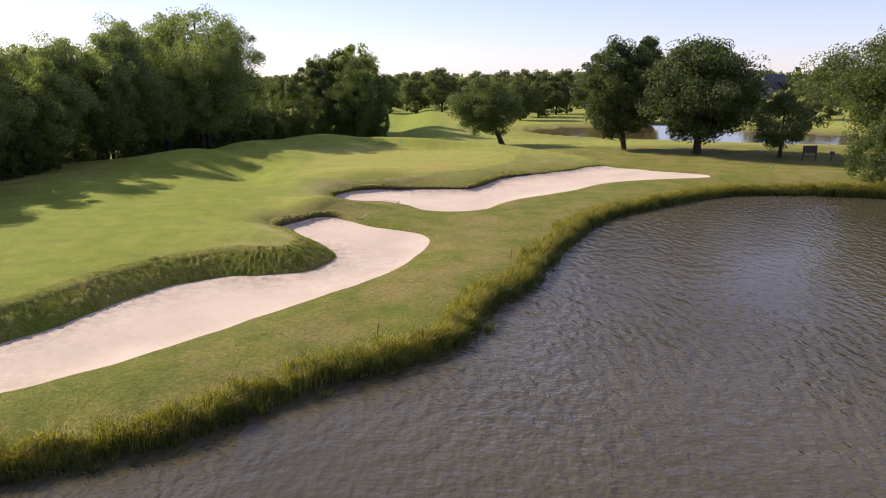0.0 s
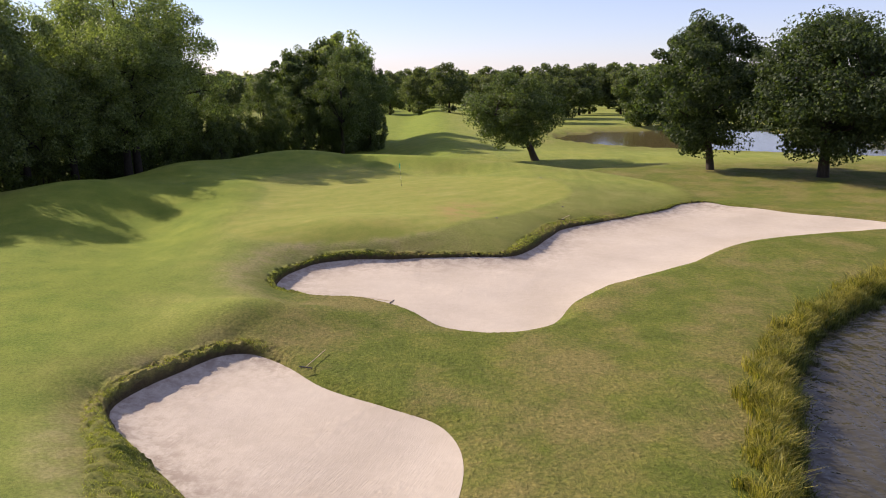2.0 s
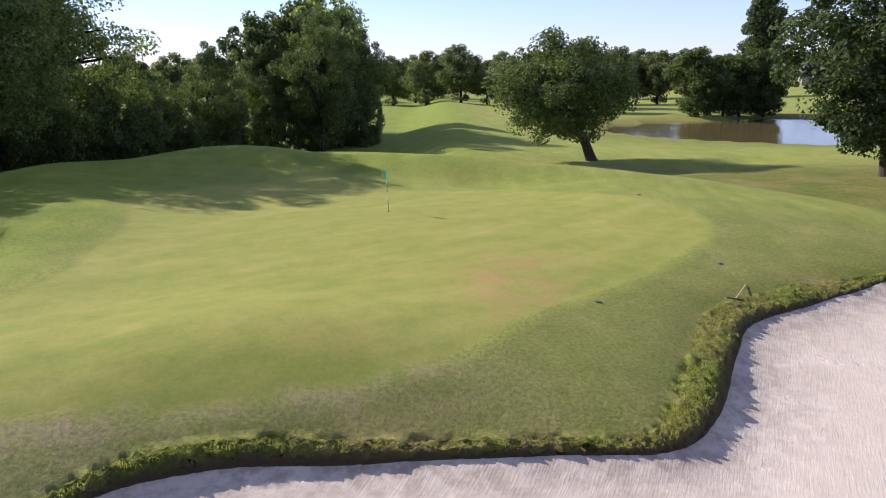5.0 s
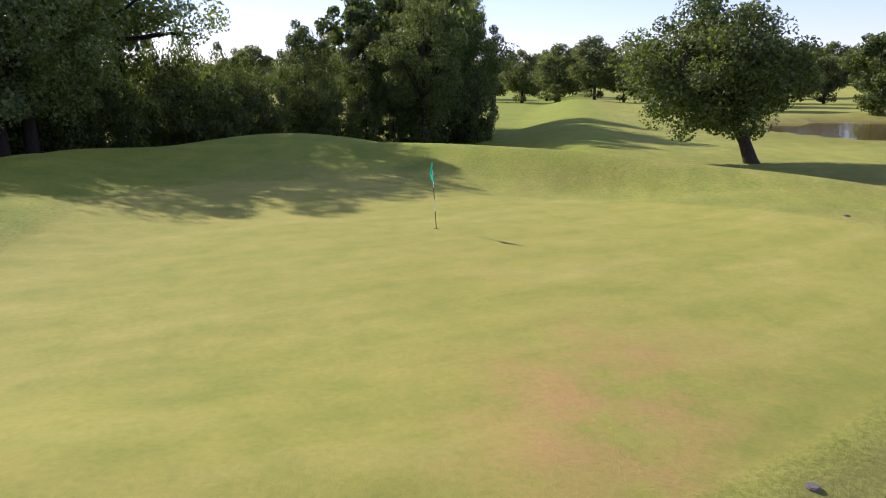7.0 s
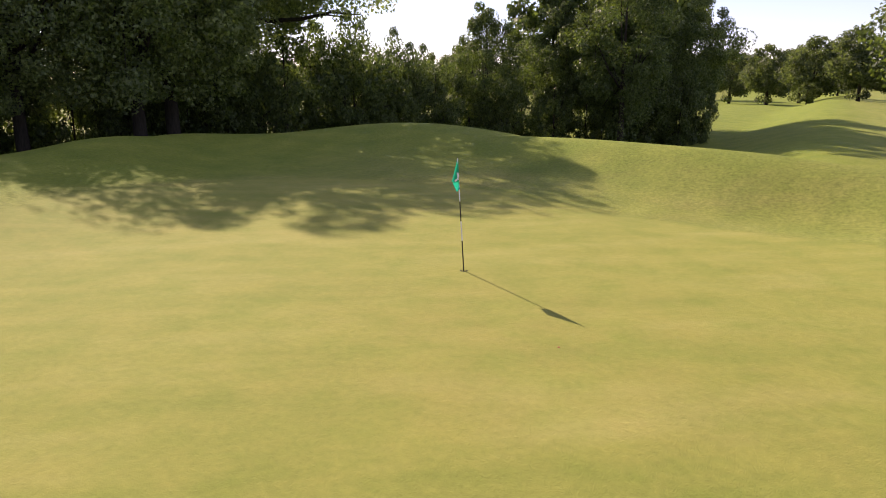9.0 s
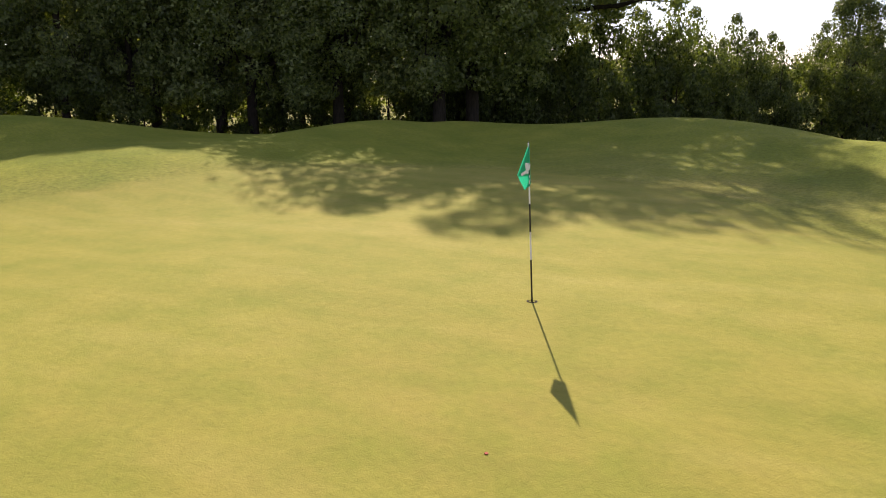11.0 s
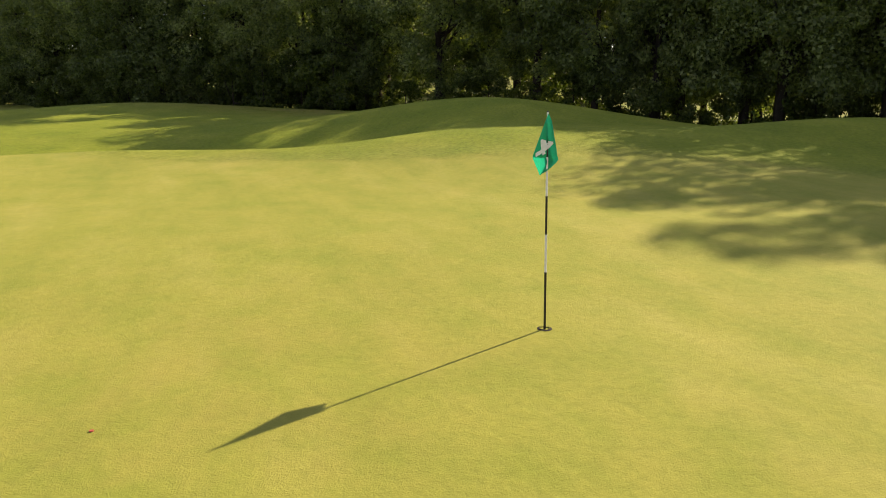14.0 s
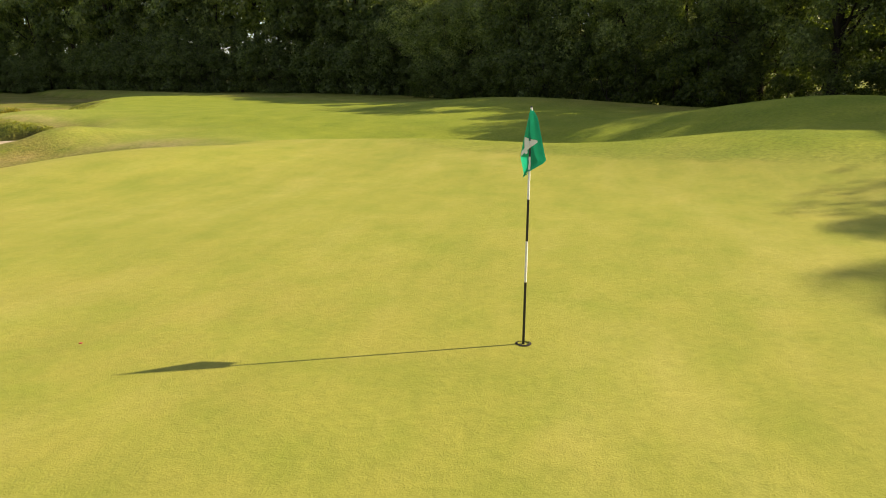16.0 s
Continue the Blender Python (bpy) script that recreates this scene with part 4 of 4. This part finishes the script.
def flagstick():
    root = new("flagstick")
    root.location = CUP
    tagged(root, "black and white banded flagstick with a limp green flag numbered four", "flagstick")
    bounds = [-0.08, 0.272, 0.448, 0.624, 0.80, 0.93, 1.0]
    for i in range(6):
        bm = bmesh.new()
        r = 0.0125 - 0.0006 * i
        tube(bm, [POLE_TOP * bounds[i], POLE_TOP * bounds[i + 1]], [r, r - 0.0006], 12)
        part("pole_band", bm, BLACK if i % 2 == 0 else WHITE, root, "black band" if i % 2 == 0 else "white band", True)
    bm = bmesh.new()
    bmesh.ops.create_uvsphere(bm, u_segments=12, v_segments=8, radius=0.010, matrix=Matrix.Translation(POLE_TOP))
    part("cap", bm, BLACK, root, smooth=True)
    nu, nv = 14, 22
    bm = bmesh.new()
    grid = [[bm.verts.new(flag_point(u / nu, v / nv)) for u in range(nu + 1)] for v in range(nv + 1)]
    for v in range(nv):
        for u in range(nu):
            bm.faces.new((grid[v][u], grid[v][u + 1], grid[v + 1][u + 1], grid[v + 1][u]))
    cloth = part("flag", bm, FLAG, root, "limp green cloth flag", True)
    # the cloth hangs double but for its lower corner
    bm = bmesh.new()
    grid = [[bm.verts.new(flag_point(u / nu, v / nv, -0.022)) for u in range(nu + 1)] for v in range(nv + 1)]
    for v in range(nv):
        for u in range(nu):
            if v / nv < 0.68 or u / nu < 0.42:
                bm.faces.new((grid[v][u], grid[v][u + 1], grid[v + 1][u + 1], grid[v + 1][u]))
    bmesh.ops.delete(bm, geom=[v for v in bm.verts if not v.link_faces], context='VERTS')
    part("fold", bm, FLAG, cloth, "second layer of the folded cloth", True)
    # the numeral 4, laid on both sides of the cloth and turned as the cloth hangs
    cu = bpy.data.curves.new("numeral", "FONT")
    cu.body, cu.size, cu.align_x, cu.align_y = "4", 0.33, 'CENTER', 'CENTER'
    cu.offset = 0.004
    tmp = bpy.data.objects.new("numeral_text", cu)
    scene.collection.objects.link(tmp)
    bpy.context.view_layer.update()
    me = bpy.data.meshes.new_from_object(tmp.evaluated_get(bpy.context.evaluated_depsgraph_get()))
    bpy.data.objects.remove(tmp)
    bm = bmesh.new()
    bm.from_mesh(me)
    bmesh.ops.subdivide_edges(bm, edges=bm.edges[:], cuts=2)
    bmesh.ops.triangulate(bm, faces=bm.faces[:])
    a = radians(-62)
    for v in bm.verts:
        x, y = v.co.x, v.co.y
        x, y = x * math.cos(a) - y * math.sin(a), x * math.sin(a) + y * math.cos(a)
        v.co = flag_point(0.60 - x / 0.27, 0.52 - y / 0.55, 0.005)
    part("numeral", bm, NUMERAL, cloth, "white numeral")
    return root


flagstick()


def cup():
    root = new("golf_hole")
    root.location = CUP
    tagged(root, "cut golf hole with a dark rim and white liner", "golf hole")
    for name, r0, r1, z0, z1, mat in (("rim", 0.054, 0.075, 0.012, 0.004, RIM), ("liner", 0.053, 0.053, -0.025, -0.10, LINER)):
        bm = bmesh.new()
        a = [bm.verts.new((r0 * math.cos(t), r0 * math.sin(t), z0)) for t in np.linspace(0, 2 * math.pi, 24, endpoint=False)]
        b = [bm.verts.new((r1 * math.cos(t), r1 * math.sin(t), z1)) for t in np.linspace(0, 2 * math.pi, 24, endpoint=False)]
        for i in range(24):
            bm.faces.new((a[i], a[(i + 1) % 24], b[(i + 1) % 24], b[i]))
        part(name, bm, mat, root, smooth=True)


cup()


# ---- small things on the course ----
# a small red spot, like paint on the turf, built as a thin disc
def red_mark(x, y):
    root = new("red_mark")
    root.location = (x, y, ground_z(x, y))
    tagged(root, "small red mark on the green, like a spot of paint", "ball marker")
    bm = bmesh.new()
    bmesh.ops.create_cone(bm, cap_ends=True, segments=16, radius1=0.018, radius2=0.016, depth=0.005, matrix=Matrix.Translation((0, 0, 0.006)))
    part("disc", bm, RED, root)


red_mark(0.0, 85.0)

WOODEN = plain("weathered_wood", (0.075, 0.055, 0.040), 0.85, 0, 0.3, 12)
PANEL = plain("board_panel", (0.060, 0.052, 0.045), 0.6, 0, 0.2, 8)
TEAL = plain("teal_plastic", (0.02, 0.42, 0.36), 0.5)
CAP = plain("grey_plastic", (0.11, 0.10, 0.085), 0.6)
POLE_WOOD = plain("ash_handle", (0.55, 0.43, 0.24), 0.6)
SLATE = plain("roof_slate", (0.085, 0.080, 0.090), 0.7, 0, 0.2, 0.8)
RENDER = plain("house_render", (0.26, 0.23, 0.20), 0.85, 0, 0.1, 0.6)
GLASS = plain("dark_window", (0.03, 0.035, 0.045), 0.15)


def box(sx, sy, sz, at=(0, 0, 0), bevel=0.0, turn=None):
    bm = bmesh.new()
    bmesh.ops.create_cube(bm, size=1.0, matrix=Matrix.Diagonal((sx, sy, sz, 1)))
    if bevel:
        bmesh.ops.bevel(bm, geom=bm.edges[:], offset=bevel, segments=1, affect='EDGES')
    bmesh.ops.transform(bm, verts=bm.verts[:], matrix=Matrix.Translation(at) @ (turn or Matrix()))
    return bm


def thing(name, x, y, label, category, turn=0.0, group=""):
    root = new(name)
    root.matrix_basis = Matrix.Translation((x, y, ground_z(x, y))) @ Matrix.Rotation(radians(turn), 4, 'Z')
    return tagged(root, label, category, group)


def hazard_stake(x, y, tilt):
    root = thing("hazard_stake", x, y, "red painted hazard stake leaning beside the reeds", "stake", group="hazard stakes")
    bm = box(0.05, 0.05, 0.75, (0, 0, 0.3), 0.008)
    bmesh.ops.transform(bm, verts=bm.verts[:], matrix=Matrix.Rotation(radians(tilt), 4, 'Y'))
    part("stake", bm, RED, root)


hazard_stake(-2.0, 22.4, 6)
hazard_stake(5.8, 36.9, 8)


def sprinkler(x, y):
    root = thing("sprinkler_head", x, y, "grey sprinkler head sunk in the turf", "sprinkler", group="sprinklers")
    for name, r, z, mat in (("housing", 0.10, 0.0, CAP), ("cap", 0.082, 0.012, CAP)):
        bm = bmesh.new()
        bmesh.ops.create_cone(bm, cap_ends=True, segments=20, radius1=r, radius2=r * 0.93, depth=0.05, matrix=Matrix.Translation((0, 0, z + 0.005)))
        part(name, bm, mat, root)


sprinkler(4.48, 74.97)
sprinkler(10.1, 90.9)
sprinkler(10.2, 79.8)


def rake(x, y, turn):
    root = thing("bunker_rake", x, y, "wooden bunker rake lying on the bank", "rake", turn, "bunker rakes")
    bm = bmesh.new()
    tube(bm, [Vector((-0.85, 0, 0.12)), Vector((0.85, 0, 0.17))], [0.018, 0.016], 8)
    part("handle", bm, POLE_WOOD, root, "pale wooden handle")
    part("head", box(0.05, 0.55, 0.04, (-0.86, 0, 0.11), 0.006), BLACK, root, "dark toothed head")
    for i in range(9):
        part("tooth", box(0.012, 0.012, 0.09, (-0.86, -0.24 + 0.06 * i, 0.06)), BLACK, root)


rake(-4.95, 50.1, 72)
rake(-3.1, 57.7, 158)
rake(10.0, 77.3, 57)


def hole_sign():
    root = thing("hole_sign", 51.3, 86.2, "dark wooden notice board on two posts", "sign", 8)
    for x in (-0.95, 0.95):
        part("post", box(0.14, 0.14, 2.1, (x, 0, 1.0), 0.012), WOODEN, root)
    part("panel", box(2.0, 0.07, 0.95, (0, 0, 1.55), 0.012), PANEL, root, "dark board panel")
    part("rail", box(1.8, 0.09, 0.12, (0, 0, 0.62), 0.01), WOODEN, root)


hole_sign()


def ball_washer():
    root = thing("ball_washer", 54.0, 85.6, "dark green ball washer on a short post", "ball washer")
    bm = bmesh.new()
    tube(bm, [Vector((0, 0, -0.1)), Vector((0, 0, 0.85))], [0.06, 0.05], 10)
    part("post", bm, BLACK, root)
    part("housing", box(0.55, 0.42, 0.55, (0, 0, 1.05), 0.08), PANEL, root)


ball_washer()


def tee_marker(x, y):
    root = thing("marker_disc", x, y, "small teal plastic marker on the turf", "marker")
    bm = bmesh.new()
    bmesh.ops.create_uvsphere(bm, u_segments=14, v_segments=8, radius=0.16, matrix=Matrix.Translation((0, 0, 0.08)))
    part("disc", bm, TEAL, root, smooth=True)


tee_marker(42.8, 78.6)


def house(x, y, turn, w, d, h, roof, label):
    root = thing("house", x, y, label, "house", turn, "far houses")
    part("wall", box(w, d, h, (0, 0, h / 2)), RENDER, root)
    bm = bmesh.new()
    e = 0.6
    v = [bm.verts.new(p) for p in ((-w / 2 - e, -d / 2 - e, h), (w / 2 + e, -d / 2 - e, h), (w / 2 + e, d / 2 + e, h), (-w / 2 - e, d / 2 + e, h), (-w / 2 + 2, 0, h + roof), (w / 2 - 2, 0, h + roof))]
    for f in ((0, 1, 5, 4), (1, 2, 5), (2, 3, 4, 5), (3, 0, 4), (3, 2, 1, 0)):
        bm.faces.new([v[i] for i in f])
    top = part("roof", bm, SLATE, root, "grey slate hipped roof")
    part("chimney", box(0.9, 0.6, 1.6, (w * 0.22, 0, h + roof * 0.9)), RENDER, top)
    for i in range(4):
        win = part("window", box(1.3, 0.1, 1.5, (-w * 0.36 + i * w * 0.24, -d / 2 - 0.03, h * 0.55)), GLASS, root, "dark window")


house(190, 391, 10, 16, 10, 4.5, 8.0, "distant stone house with a steep slate roof among trees")
house(168, 372, -12, 22, 9, 4.5, 5.0, "distant long low house with a slate roof")
